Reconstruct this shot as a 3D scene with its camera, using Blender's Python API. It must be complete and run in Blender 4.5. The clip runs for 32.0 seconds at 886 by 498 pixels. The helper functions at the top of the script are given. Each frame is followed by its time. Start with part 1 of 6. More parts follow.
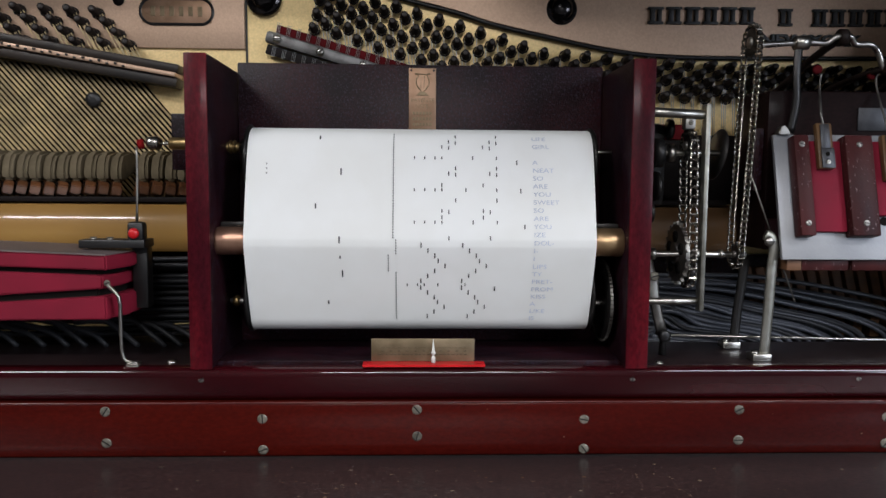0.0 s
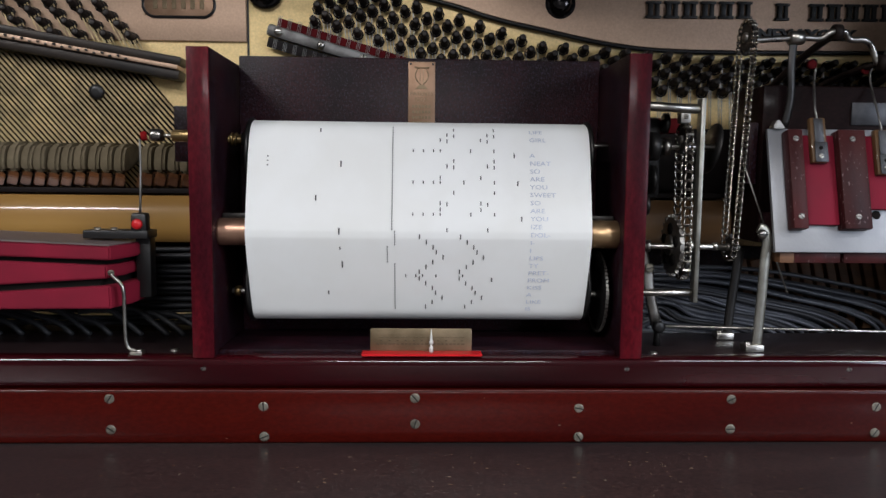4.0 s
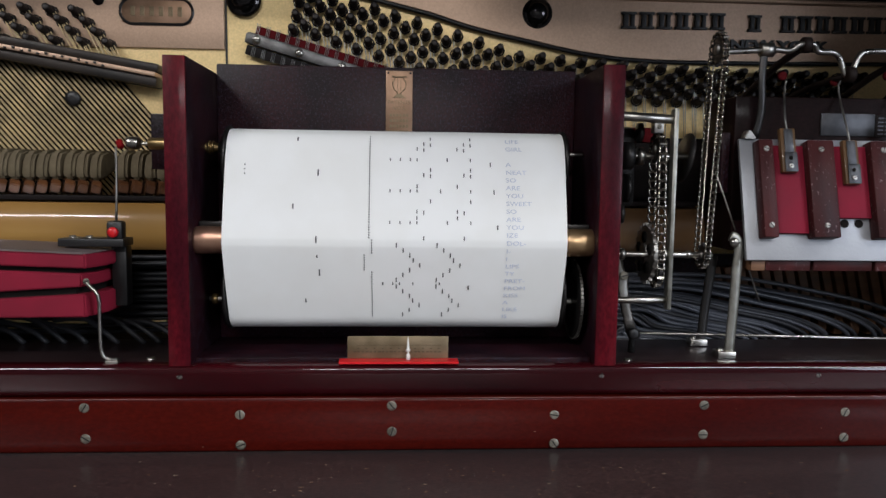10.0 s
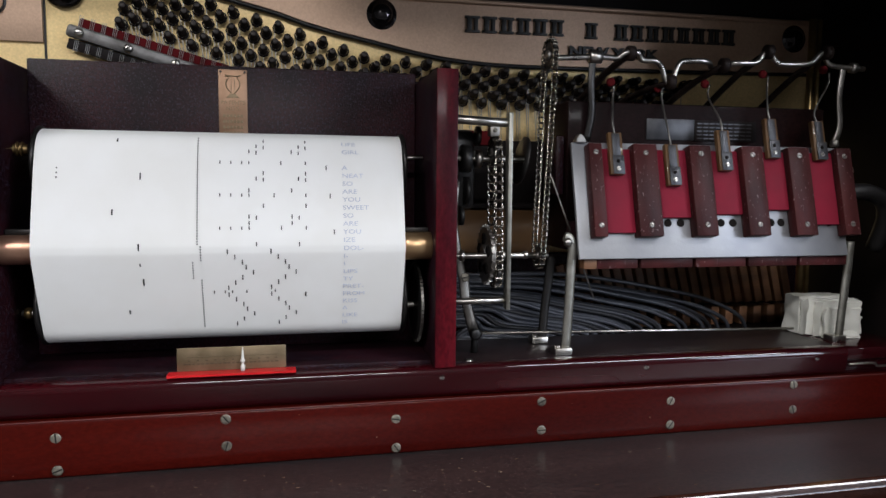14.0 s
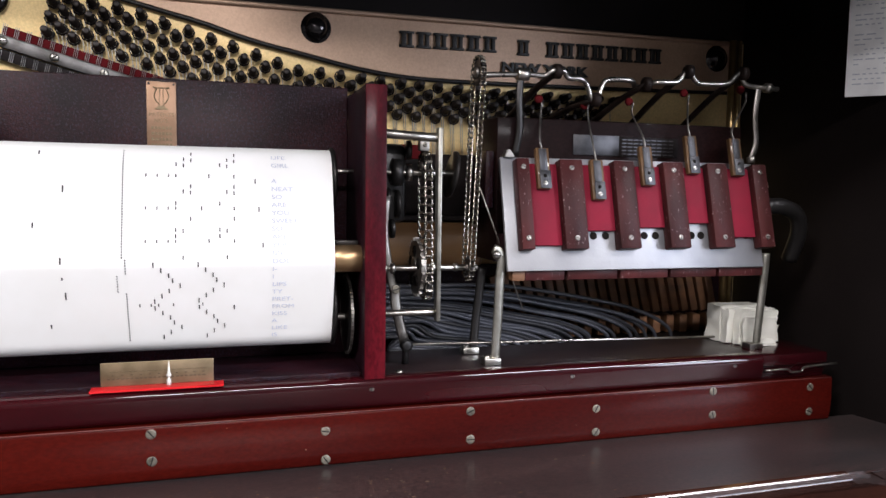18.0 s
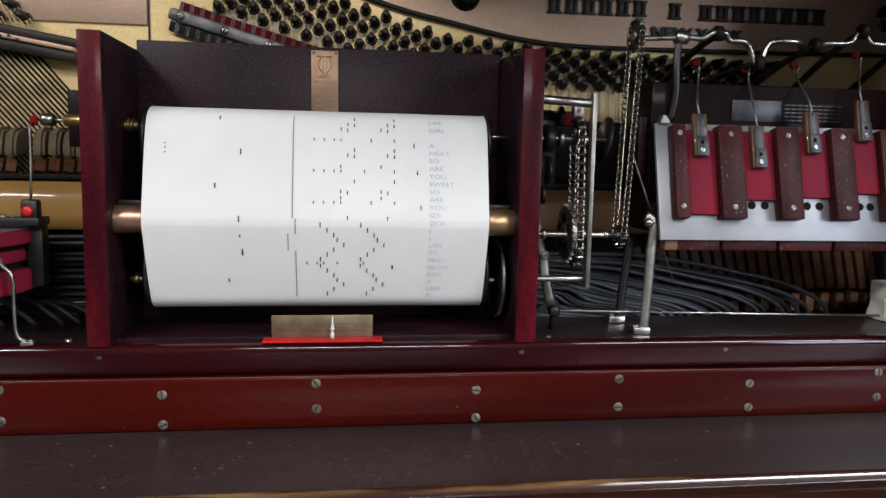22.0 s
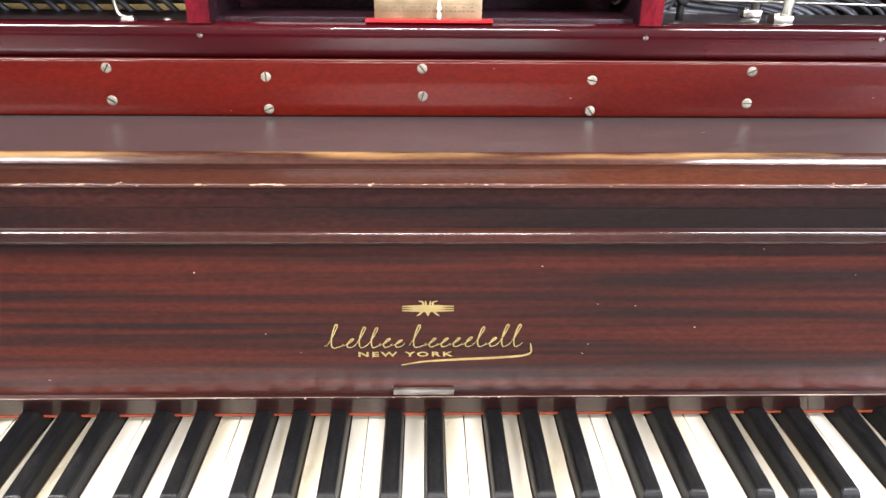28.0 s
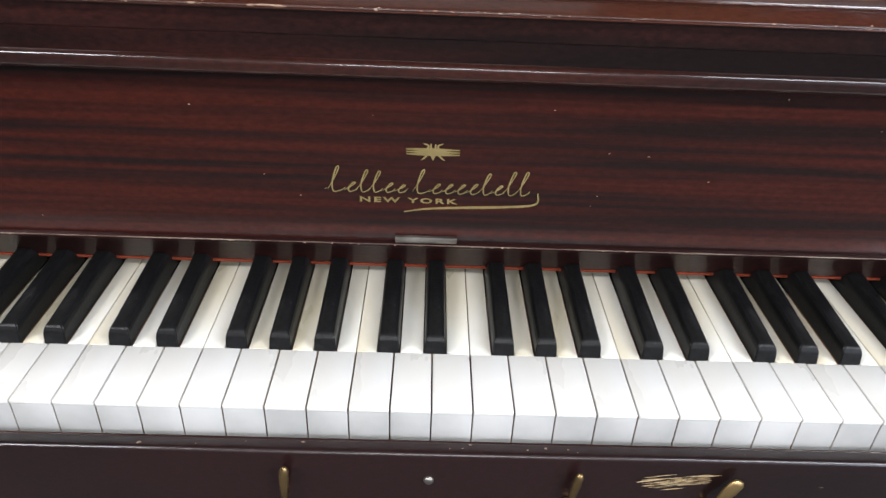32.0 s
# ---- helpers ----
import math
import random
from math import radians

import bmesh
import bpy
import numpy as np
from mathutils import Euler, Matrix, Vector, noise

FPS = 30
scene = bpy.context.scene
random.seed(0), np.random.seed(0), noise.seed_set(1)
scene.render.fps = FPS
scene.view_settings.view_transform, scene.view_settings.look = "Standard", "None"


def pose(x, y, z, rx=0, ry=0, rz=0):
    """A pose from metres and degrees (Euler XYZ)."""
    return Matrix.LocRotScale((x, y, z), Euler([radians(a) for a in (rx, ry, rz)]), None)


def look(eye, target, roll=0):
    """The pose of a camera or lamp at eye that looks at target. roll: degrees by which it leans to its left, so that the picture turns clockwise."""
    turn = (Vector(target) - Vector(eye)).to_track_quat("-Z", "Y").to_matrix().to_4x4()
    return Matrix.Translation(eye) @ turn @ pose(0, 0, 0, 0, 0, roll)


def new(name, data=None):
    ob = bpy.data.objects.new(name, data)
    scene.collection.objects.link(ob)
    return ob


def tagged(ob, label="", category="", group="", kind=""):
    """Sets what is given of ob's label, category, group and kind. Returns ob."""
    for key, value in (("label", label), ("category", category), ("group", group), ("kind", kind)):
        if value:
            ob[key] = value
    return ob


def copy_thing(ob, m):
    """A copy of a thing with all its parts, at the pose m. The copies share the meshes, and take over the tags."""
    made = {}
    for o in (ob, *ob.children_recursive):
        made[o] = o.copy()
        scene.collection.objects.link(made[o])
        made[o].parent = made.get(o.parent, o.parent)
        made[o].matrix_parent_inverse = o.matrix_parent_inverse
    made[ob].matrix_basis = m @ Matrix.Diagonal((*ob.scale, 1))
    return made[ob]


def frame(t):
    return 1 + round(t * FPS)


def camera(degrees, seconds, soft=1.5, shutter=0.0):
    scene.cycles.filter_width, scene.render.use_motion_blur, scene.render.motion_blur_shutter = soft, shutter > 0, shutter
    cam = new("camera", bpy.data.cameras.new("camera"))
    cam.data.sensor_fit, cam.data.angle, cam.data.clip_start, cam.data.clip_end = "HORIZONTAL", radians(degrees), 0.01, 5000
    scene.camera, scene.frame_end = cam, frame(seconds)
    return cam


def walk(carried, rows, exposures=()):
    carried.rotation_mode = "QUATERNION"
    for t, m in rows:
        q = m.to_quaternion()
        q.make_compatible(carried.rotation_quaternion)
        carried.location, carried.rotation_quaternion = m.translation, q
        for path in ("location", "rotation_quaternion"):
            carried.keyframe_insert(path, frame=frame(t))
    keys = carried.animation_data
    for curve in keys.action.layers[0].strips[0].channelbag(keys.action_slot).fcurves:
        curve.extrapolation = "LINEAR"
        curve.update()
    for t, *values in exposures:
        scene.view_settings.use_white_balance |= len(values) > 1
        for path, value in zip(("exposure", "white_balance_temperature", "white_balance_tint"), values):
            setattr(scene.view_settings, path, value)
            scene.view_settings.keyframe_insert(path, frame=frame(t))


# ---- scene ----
cam = camera(63.1, 32.0, soft=1.5)
# seconds, eye, yaw, pitch, roll
ROWS = [
    (0.0, -0.0034, -0.5748, 1.1464, -2.05, -4.94, 0.41),
    (0.5, -0.0010, -0.5732, 1.1436, -1.83, -5.11, 0.23),
    (1.0, 0.0014, -0.5703, 1.1452, -2.47, -5.56, 0.35),
    (1.5, 0.0007, -0.5699, 1.1454, -1.82, -6.17, 0.46),
    (2.0, 0.0006, -0.5685, 1.1446, -2.02, -6.36, 0.36),
    (2.5, -0.0023, -0.5725, 1.1427, -1.98, -6.43, 0.58),
    (3.0, -0.0039, -0.5770, 1.1448, -2.10, -6.06, 0.55),
    (3.5, -0.0003, -0.5814, 1.1477, -1.86, -5.83, 0.45),
    (5.5, -0.0058, -0.5885, 1.1432, -2.63, -5.14, 1.31),
    (6.0, -0.0031, -0.5884, 1.1413, -2.64, -5.41, 1.03),
    (6.5, -0.0035, -0.5894, 1.1442, -2.85, -5.11, 0.88),
    (7.0, -0.0039, -0.5925, 1.1470, -2.52, -5.13, 1.01),
    (7.5, -0.0040, -0.5917, 1.1479, -2.08, -5.36, 0.87),
    (8.0, -0.0031, -0.5905, 1.1480, -1.37, -5.80, 0.57),
    (8.5, -0.0037, -0.5905, 1.1502, -1.94, -4.95, 0.67),
    (9.0, -0.0041, -0.5931, 1.1534, -2.35, -4.59, 0.80),
    (9.5, -0.0008, -0.5921, 1.1518, -2.86, -4.98, 0.79),
    (10.0, 0.0040, -0.5890, 1.1512, -3.30, -5.27, 0.73),
    (10.5, 0.0064, -0.5898, 1.1532, -3.85, -4.91, 0.59),
    (11.0, 0.0117, -0.5895, 1.1526, -5.50, -5.02, 0.55),
    (11.5, 0.0180, -0.5878, 1.1524, -6.95, -5.05, 0.67),
    (12.0, 0.0260, -0.5882, 1.1563, -8.23, -4.90, 0.82),
    (12.5, 0.0295, -0.5906, 1.1585, -9.57, -4.68, 0.55),
    (13.0, 0.0337, -0.5892, 1.1590, -10.92, -4.66, 0.77),
    (13.5, 0.0379, -0.5874, 1.1592, -11.71, -4.77, 0.93),
    (14.0, 0.0437, -0.5862, 1.1551, -12.48, -5.25, 0.50),
    (14.5, 0.0484, -0.5910, 1.1553, -14.91, -4.26, 0.30),
    (15.0, 0.0507, -0.5953, 1.1578, -16.28, -4.11, 0.50),
    (15.5, 0.0568, -0.5963, 1.1571, -16.90, -4.61, 0.49),
    (17.5, 0.0624, -0.6037, 1.1606, -16.62, -3.88, 0.41),
    (18.0, 0.0597, -0.5997, 1.1600, -16.35, -4.55, 0.79),
    (18.5, 0.0565, -0.6020, 1.1608, -16.15, -4.30, 0.76),
    (19.0, 0.0531, -0.6024, 1.1613, -15.70, -3.87, 0.95),
    (19.5, 0.0487, -0.6019, 1.1584, -14.42, -4.65, 0.85),
    (20.0, 0.0438, -0.6030, 1.1606, -13.14, -4.42, 0.81),
    (20.5, 0.0402, -0.6019, 1.1611, -12.11, -4.52, 0.86),
    (21.0, 0.0357, -0.6000, 1.1599, -10.70, -5.07, 0.77),
    (21.5, 0.0282, -0.6021, 1.1571, -9.34, -5.51, 1.19),
    (22.0, 0.0217, -0.6004, 1.1500, -7.66, -6.58, 1.20),
    (22.5, 0.0161, -0.5991, 1.1459, -5.84, -7.71, 1.06),
    (23.0, 0.0090, -0.5996, 1.1420, -3.63, -8.45, 1.11),
    (23.5, 0.0035, -0.6045, 1.1397, -2.57, -8.74, 1.13),
    (24.0, 0.0002, -0.6052, 1.1333, -1.36, -9.92, 1.31),
    (24.5, -0.0006, -0.6133, 1.1279, -0.75, -10.50, 0.78),
    (25.0, -0.0022, -0.6149, 1.1182, -0.95, -12.60, 0.64),
    (25.5, -0.0068, -0.6150, 1.1097, -1.62, -12.88, 1.14),
    (27.5, -0.0022, -0.5937, 1.0755, -1.39, -21.19, 0.55),
    (28.0, -0.0005, -0.5866, 1.0641, -1.50, -23.59, 0.56),
    (28.5, -0.0005, -0.5839, 1.0582, -1.38, -24.46, 0.36),
    (29.0, -0.0012, -0.5867, 1.0504, -1.60, -25.49, 0.95),
    (29.5, -0.0012, -0.5853, 1.0408, -1.85, -27.12, 1.45),
    (30.0, -0.0007, -0.5864, 1.0347, -1.84, -28.50, 1.23),
    (30.5, 0.0032, -0.5873, 1.0290, -2.10, -29.92, 1.41),
    (31.0, 0.0014, -0.5855, 1.0251, -2.00, -30.74, 2.11),
    (31.5, 0.0008, -0.5841, 1.0229, -2.01, -30.81, 2.55),
    (32.0, -0.0021, -0.5882, 1.0239, -1.64, -31.40, 2.57),
]


def aim(x, y, z, yaw, pitch, roll):
    a, b = radians(yaw), radians(pitch)
    ahead = Vector((-math.sin(a) * math.cos(b), math.cos(a) * math.cos(b), math.sin(b)))
    return look((x, y, z), Vector((x, y, z)) + ahead, roll)


EXPOSURES = [(0.0, -0.05, 6500, 10), (13.0, -0.08, 6500, 10), (15.0, 0.3, 6600, 12), (18.0, 0.72, 6700, 15), (20.0, 0.62, 6700, 15), (21.0, 0.34, 6700, 11), (22.0, 0.12, 6650, 10), (23.0, 0.43, 6750, 12), (24.0, 0.81, 6800, 13), (25.0, 1.4, 6850, 15), (25.5, 1.65, 6850, 15),
             (27.5, 2.15, 6850, 14), (28.0, 2.2, 6900, 14), (29.0, 2.12, 6850, 14), (30.0, 1.85, 6550, 11), (31.0, 0.92, 6500, 10), (32.0, 0.85, 6500, 10)]
walk(cam, [(t, aim(x, y, z, yaw, pitch, roll)) for t, x, y, z, yaw, pitch, roll in ROWS], EXPOSURES)

# ---- light: unseen lamps assumed in a room in front of the piano ----
world = bpy.data.worlds.new("room air")
scene.world = world
world.use_nodes = True
world.node_tree.nodes["Background"].inputs["Color"].default_value = (0.85, 0.92, 1.0, 1)
world.node_tree.nodes["Background"].inputs["Strength"].default_value = 0.02


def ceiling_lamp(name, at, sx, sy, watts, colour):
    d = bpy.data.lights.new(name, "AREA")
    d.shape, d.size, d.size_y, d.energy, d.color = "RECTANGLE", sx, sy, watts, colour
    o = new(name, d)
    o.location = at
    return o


ceiling_lamp("ceiling_tube_light", (-1.55, -1.60, 2.50), 0.9, 0.35, 46.0, (0.97, 0.97, 1.0))
ceiling_lamp("ceiling_tube_light", (1.70, -1.60, 2.50), 1.5, 0.30, 47.0, (0.94, 0.97, 1.03))
# Added frontal fill for the spool box and transmission; no such tube is known.
ceiling_lamp("ceiling_tube_light", (0.10, -3.00, 2.45), 1.2, 0.30, 64.0, (0.96, 0.97, 1.0))
# Added lamp standing for an unseen east window; the wall has no opening.
ASSUMED_WINDOW = ceiling_lamp("window_light", (3.10, -2.60, 1.70), 1.8, 1.3, 70.0, (0.84, 0.94, 1.12))
ASSUMED_WINDOW.matrix_world = look((3.10, -2.60, 1.70), (0.10, 0.0, 1.05))


# ---- materials ----
def shade(name, base, rough=0.5, metal=0.0, dark=None, scale=20.0, stretch=(1, 1, 1), amount=0.5, bump=0.0, bump_scale=400.0,
          spec=0.5, coat=0.0, rough_var=0.1, detail=4.0, per_object=0.0, fleck=None, fleck_scale=90.0, fleck_at=0.72, coat_rough=0.1, grain=0.0, grain_scale=420.0,
          dust=0.0, ridge=None, ridge_colour=(0.3, 0.2, 0.1)):
    """A surface with broad and fine variation of colour and gloss, fine relief and, where given, flecks of wear or
    painted glints.
    """
    m = bpy.data.materials.new(name)
    m.use_nodes = True
    t = m.node_tree
    n, l = t.nodes, t.links
    bs = n["Principled BSDF"]
    geo = n.new("ShaderNodeTexCoord")
    mp = n.new("ShaderNodeMapping")
    mp.inputs["Scale"].default_value = stretch
    l.new(geo.outputs["Object"], mp.inputs["Vector"])
    a = n.new("ShaderNodeTexNoise")
    a.inputs["Scale"].default_value, a.inputs["Detail"].default_value = scale, detail
    l.new(mp.outputs["Vector"], a.inputs["Vector"])
    ramp = n.new("ShaderNodeMapRange")
    ramp.inputs["From Min"].default_value, ramp.inputs["From Max"].default_value = 0.5 - 0.5 * amount * 0.5, 0.5 + 0.5 * amount * 0.5
    l.new(a.outputs["Fac"], ramp.inputs["Value"])
    mix = n.new("ShaderNodeMix")
    mix.data_type = "RGBA"
    mix.inputs["A"].default_value = (*(dark or [c * 0.75 for c in base]), 1)
    mix.inputs["B"].default_value = (*base, 1)
    l.new(ramp.outputs["Result"], mix.inputs["Factor"])
    colour = mix.outputs["Result"]
    if per_object:
        info = n.new("ShaderNodeObjectInfo")
        hs = n.new("ShaderNodeHueSaturation")
        mr = n.new("ShaderNodeMapRange")
        mr.inputs["To Min"].default_value, mr.inputs["To Max"].default_value = 1 - per_object, 1 + per_object
        l.new(info.outputs["Random"], mr.inputs["Value"])
        l.new(mr.outputs["Result"], hs.inputs["Value"])
        l.new(colour, hs.inputs["Color"])
        colour = hs.outputs["Color"]
    b = n.new("ShaderNodeTexNoise")
    b.inputs["Scale"].default_value, b.inputs["Detail"].default_value = bump_scale, 3
    l.new(geo.outputs["Object"], b.inputs["Vector"])
    if grain:
        g = n.new("ShaderNodeTexNoise")
        g.inputs["Scale"].default_value, g.inputs["Detail"].default_value = grain_scale, 4
        gm = n.new("ShaderNodeMapping")
        gm.inputs["Scale"].default_value = [0.35 + 0.65 * min(1.0, q) for q in stretch]
        l.new(geo.outputs["Object"], gm.inputs["Vector"])
        l.new(gm.outputs["Vector"], g.inputs["Vector"])
        gr = n.new("ShaderNodeMapRange")
        gr.inputs["From Min"].default_value, gr.inputs["From Max"].default_value = 0.3, 0.7
        gr.inputs["To Min"].default_value, gr.inputs["To Max"].default_value = 1 - grain, 1 + grain
        l.new(g.outputs["Fac"], gr.inputs["Value"])
        gh = n.new("ShaderNodeHueSaturation")
        l.new(gr.outputs["Result"], gh.inputs["Value"])
        l.new(colour, gh.inputs["Color"])
        colour = gh.outputs["Color"]
    if fleck:
        f = n.new("ShaderNodeTexNoise")
        f.inputs["Scale"].default_value, f.inputs["Detail"].default_value = fleck_scale, 6
        l.new(mp.outputs["Vector"], f.inputs["Vector"])
        fr = n.new("ShaderNodeMapRange")
        fr.inputs["From Min"].default_value, fr.inputs["From Max"].default_value = fleck_at, fleck_at + 0.03
        l.new(f.outputs["Fac"], fr.inputs["Value"])
        fm = n.new("ShaderNodeMix")
        fm.data_type = "RGBA"
        l.new(fr.outputs["Result"], fm.inputs["Factor"])
        l.new(colour, fm.inputs["A"])
        fm.inputs["B"].default_value = (*fleck, 1)
        colour = fm.outputs["Result"]
    if ridge:
        # varnish rubbed through along a ridge: distance from its line in y, broken up by long noise
        sep = n.new("ShaderNodeSeparateXYZ")
        l.new(geo.outputs["Object"], sep.inputs["Vector"])
        off = n.new("ShaderNodeMath")
        off.operation = "SUBTRACT"
        off.inputs[1].default_value = ridge[0]
        l.new(sep.outputs["Y"], off.inputs[0])
        far = n.new("ShaderNodeMath")
        far.operation = "ABSOLUTE"
        l.new(off.outputs[0], far.inputs[0])
        near = n.new("ShaderNodeMapRange")
        near.inputs["From Min"].default_value, near.inputs["From Max"].default_value = ridge[1], ridge[1] * 0.15
        l.new(far.outputs[0], near.inputs["Value"])
        rm = n.new("ShaderNodeMapping")
        rm.inputs["Scale"].default_value = (5.0, 60, 60)
        l.new(geo.outputs["Object"], rm.inputs["Vector"])
        rn = n.new("ShaderNodeTexNoise")
        rn.inputs["Scale"].default_value, rn.inputs["Detail"].default_value = 1.0, 5
        l.new(rm.outputs["Vector"], rn.inputs["Vector"])
        along = n.new("ShaderNodeMapRange")
        along.inputs["From Min"].default_value, along.inputs["From Max"].default_value = ridge[2], ridge[3]
        along.inputs["To Min"].default_value, along.inputs["To Max"].default_value = 0.12, -0.20
        l.new(sep.outputs["X"], along.inputs["Value"])
        both = n.new("ShaderNodeMath")
        l.new(rn.outputs["Fac"], both.inputs[0])
        l.new(along.outputs["Result"], both.inputs[1])
        cut = n.new("ShaderNodeMapRange")
        cut.inputs["From Min"].default_value, cut.inputs["From Max"].default_value = 0.36, 0.54
        l.new(both.outputs[0], cut.inputs["Value"])
        much = n.new("ShaderNodeMath")
        much.operation = "MULTIPLY"
        l.new(near.outputs["Result"], much.inputs[0])
        l.new(cut.outputs["Result"], much.inputs[1])
        wm = n.new("ShaderNodeMix")
        wm.data_type = "RGBA"
        l.new(much.outputs[0], wm.inputs["Factor"])
        l.new(colour, wm.inputs["A"])
        wm.inputs["B"].default_value = (*ridge_colour, 1)
        colour = wm.outputs["Result"]
        # the varnish is rubbed dull along the middle, and glossy towards the treble end
        gloss = n.new("ShaderNodeMapRange")
        gloss.inputs["From Min"].default_value, gloss.inputs["From Max"].default_value = 0.14, 0.32
        gloss.inputs["To Min"].default_value, gloss.inputs["To Max"].default_value = coat * 0.10, coat
        l.new(sep.outputs["X"], gloss.inputs["Value"])
        l.new(gloss.outputs["Result"], bs.inputs["Coat Weight"])
    if dust:
        bs.inputs["Sheen Weight"].default_value, bs.inputs["Sheen Roughness"].default_value = dust, 0.45
        bs.inputs["Sheen Tint"].default_value = (0.95, 0.97, 1.0, 1)
    l.new(colour, bs.inputs["Base Color"])
    rr = n.new("ShaderNodeMapRange")
    rr.inputs["To Min"].default_value, rr.inputs["To Max"].default_value = max(0.02, rough - rough_var), min(1, rough + rough_var)
    l.new(a.outputs["Fac"], rr.inputs["Value"])
    l.new(rr.outputs["Result"], bs.inputs["Roughness"])
    bs.inputs["Metallic"].default_value = metal
    bs.inputs["Specular IOR Level"].default_value = spec
    bs.inputs["Coat Weight"].default_value, bs.inputs["Coat Roughness"].default_value = coat, coat_rough
    if bump:
        bp = n.new("ShaderNodeBump")
        bp.inputs["Strength"].default_value, bp.inputs["Distance"].default_value = bump, 0.0006
        l.new(b.outputs["Fac"], bp.inputs["Height"])
        l.new(bp.outputs["Normal"], bs.inputs["Normal"])
    return m


# The bluish flecks put glints of the varnish into the colour.
box_wood = shade("dark mahogany, grained varnish", (0.021, 0.0042, 0.0062), 0.40, dark=(0.008, 0.0024, 0.0036), scale=22, stretch=(1, 1, 0.7), amount=0.5, bump=1.0, bump_scale=650, coat=0.10, fleck=(0.027, 0.018, 0.029), fleck_scale=620, fleck_at=0.565, spec=0.12, grain=0.6, coat_rough=0.30)
box_edge = shade("mahogany edge", (0.102, 0.0054, 0.0102), 0.40, dark=(0.040, 0.0035, 0.007), scale=30, stretch=(1, 1, 0.2), amount=0.45, bump=0.35, bump_scale=900, spec=0.08, grain=0.3, fleck=(0.30, 0.16, 0.17), fleck_scale=300, fleck_at=0.76, coat=0.10, coat_rough=0.15)
rail_red = shade("red mahogany varnish", (0.071, 0.0047, 0.0023), 0.36, dark=(0.038, 0.0031, 0.0024), scale=7, stretch=(0.25, 1, 2), amount=0.8, bump=0.06, bump_scale=300, coat=0.26, spec=0.06, grain=0.22, fleck=(0.42, 0.33, 0.26), fleck_scale=160, fleck_at=0.79, coat_rough=0.15)
lip_wood = shade("dark red varnish", (0.038, 0.0022, 0.0041), 0.26, dark=(0.015, 0.0014, 0.0026), scale=9, stretch=(0.3, 1, 2), amount=0.5, bump=0.06, bump_scale=300, coat=1.0, coat_rough=0.06, spec=0.05, grain=0.2, fleck=(0.28, 0.20, 0.19), fleck_scale=240, fleck_at=0.80)
shelf_wood = shade("near black varnished shelf", (0.019, 0.0105, 0.011), 0.36, scale=12, bump=0.3, amount=0.5, coat=0.1)
case_wood = shade("figured mahogany veneer", (0.034, 0.0068, 0.0044), 0.36, dark=(0.0100, 0.0046, 0.0042), scale=21.0, stretch=(0.12, 2, 6.5), amount=0.44, bump=0.06, bump_scale=300, coat=0.55, spec=0.06, detail=5, grain=0.2, coat_rough=0.12)
ledge_wood = shade("worn dark varnish", (0.045, 0.0220, 0.0185), 0.36, dark=(0.0125, 0.0072, 0.0072), scale=7, stretch=(0.35, 2.2, 2.2), amount=0.9, bump=0.12, bump_scale=300, coat=0.65, grain=0.9, fleck=(0.26, 0.19, 0.13), fleck_scale=75, fleck_at=0.757, spec=0.15, coat_rough=0.28, dust=0.04)
nosing_wood = shade("worn brown nosing", (0.060, 0.018, 0.0100), 0.36, dark=(0.022, 0.0085, 0.0065), scale=9, stretch=(0.2, 2, 2), amount=0.5, bump=0.08, bump_scale=250, coat=1.0, spec=0.08, grain=0.30, fleck=(0.34, 0.23, 0.15), fleck_scale=150, fleck_at=0.76, coat_rough=0.07, ridge=(-0.1448, 0.0034, -0.45, 0.24), ridge_colour=(0.42, 0.24, 0.09))
gold_iron = shade("gilded iron plate", (0.60, 0.41, 0.29), 0.46, metal=0.5, dark=(0.47, 0.31, 0.21), scale=6, amount=0.9, bump=0.25, bump_scale=500, grain=0.08)
pin_black = shade("blackened tuning pin", (0.013, 0.011, 0.010), 0.42, metal=0.2, dark=(0.030, 0.020, 0.016), scale=300, spec=0.35)
black_iron = shade("black iron", (0.010, 0.009, 0.009), 0.40, bump=0.2)
steel = shade("nickel-plated steel", (0.55, 0.52, 0.47), 0.30, metal=1.0, dark=(0.36, 0.34, 0.31), scale=60, bump=0.1)
dull_steel = shade("dull steel", (0.38, 0.36, 0.33), 0.42, metal=0.95, dark=(0.20, 0.18, 0.16), scale=45, bump=0.2)
dark_steel = shade("blued steel", (0.05, 0.047, 0.045), 0.38, metal=0.8, bump=0.15)
chain_steel = shade("oiled chain steel", (0.44, 0.40, 0.34), 0.24, metal=1.0, dark=(0.15, 0.13, 0.11), scale=200, amount=0.6)
copper = shade("copper-coloured bar", (0.72, 0.42, 0.29), 0.33, metal=0.9, dark=(0.62, 0.35, 0.24), scale=25, stretch=(3, 1, 1), bump=0.1)
brass = shade("aged brass", (0.42, 0.29, 0.13), 0.38, metal=0.95, dark=(0.22, 0.15, 0.07), scale=40, bump=0.15)
plate_brass = shade("tarnished brass plate", (0.42, 0.26, 0.17), 0.45, metal=0.7, dark=(0.30, 0.18, 0.11), scale=50, bump=0.3)
scale_brass = shade("tarnished scale plate", (0.27, 0.20, 0.12), 0.42, metal=0.6, dark=(0.19, 0.14, 0.08), scale=60, bump=0.25)
engraved = shade("worn engraving", (0.17, 0.125, 0.075), 0.5, metal=0.5, scale=60)
paper = shade("music roll paper", (0.83, 0.825, 0.80), 0.75, dark=(0.80, 0.79, 0.755), scale=18, bump=0.06, bump_scale=700, spec=0.2)
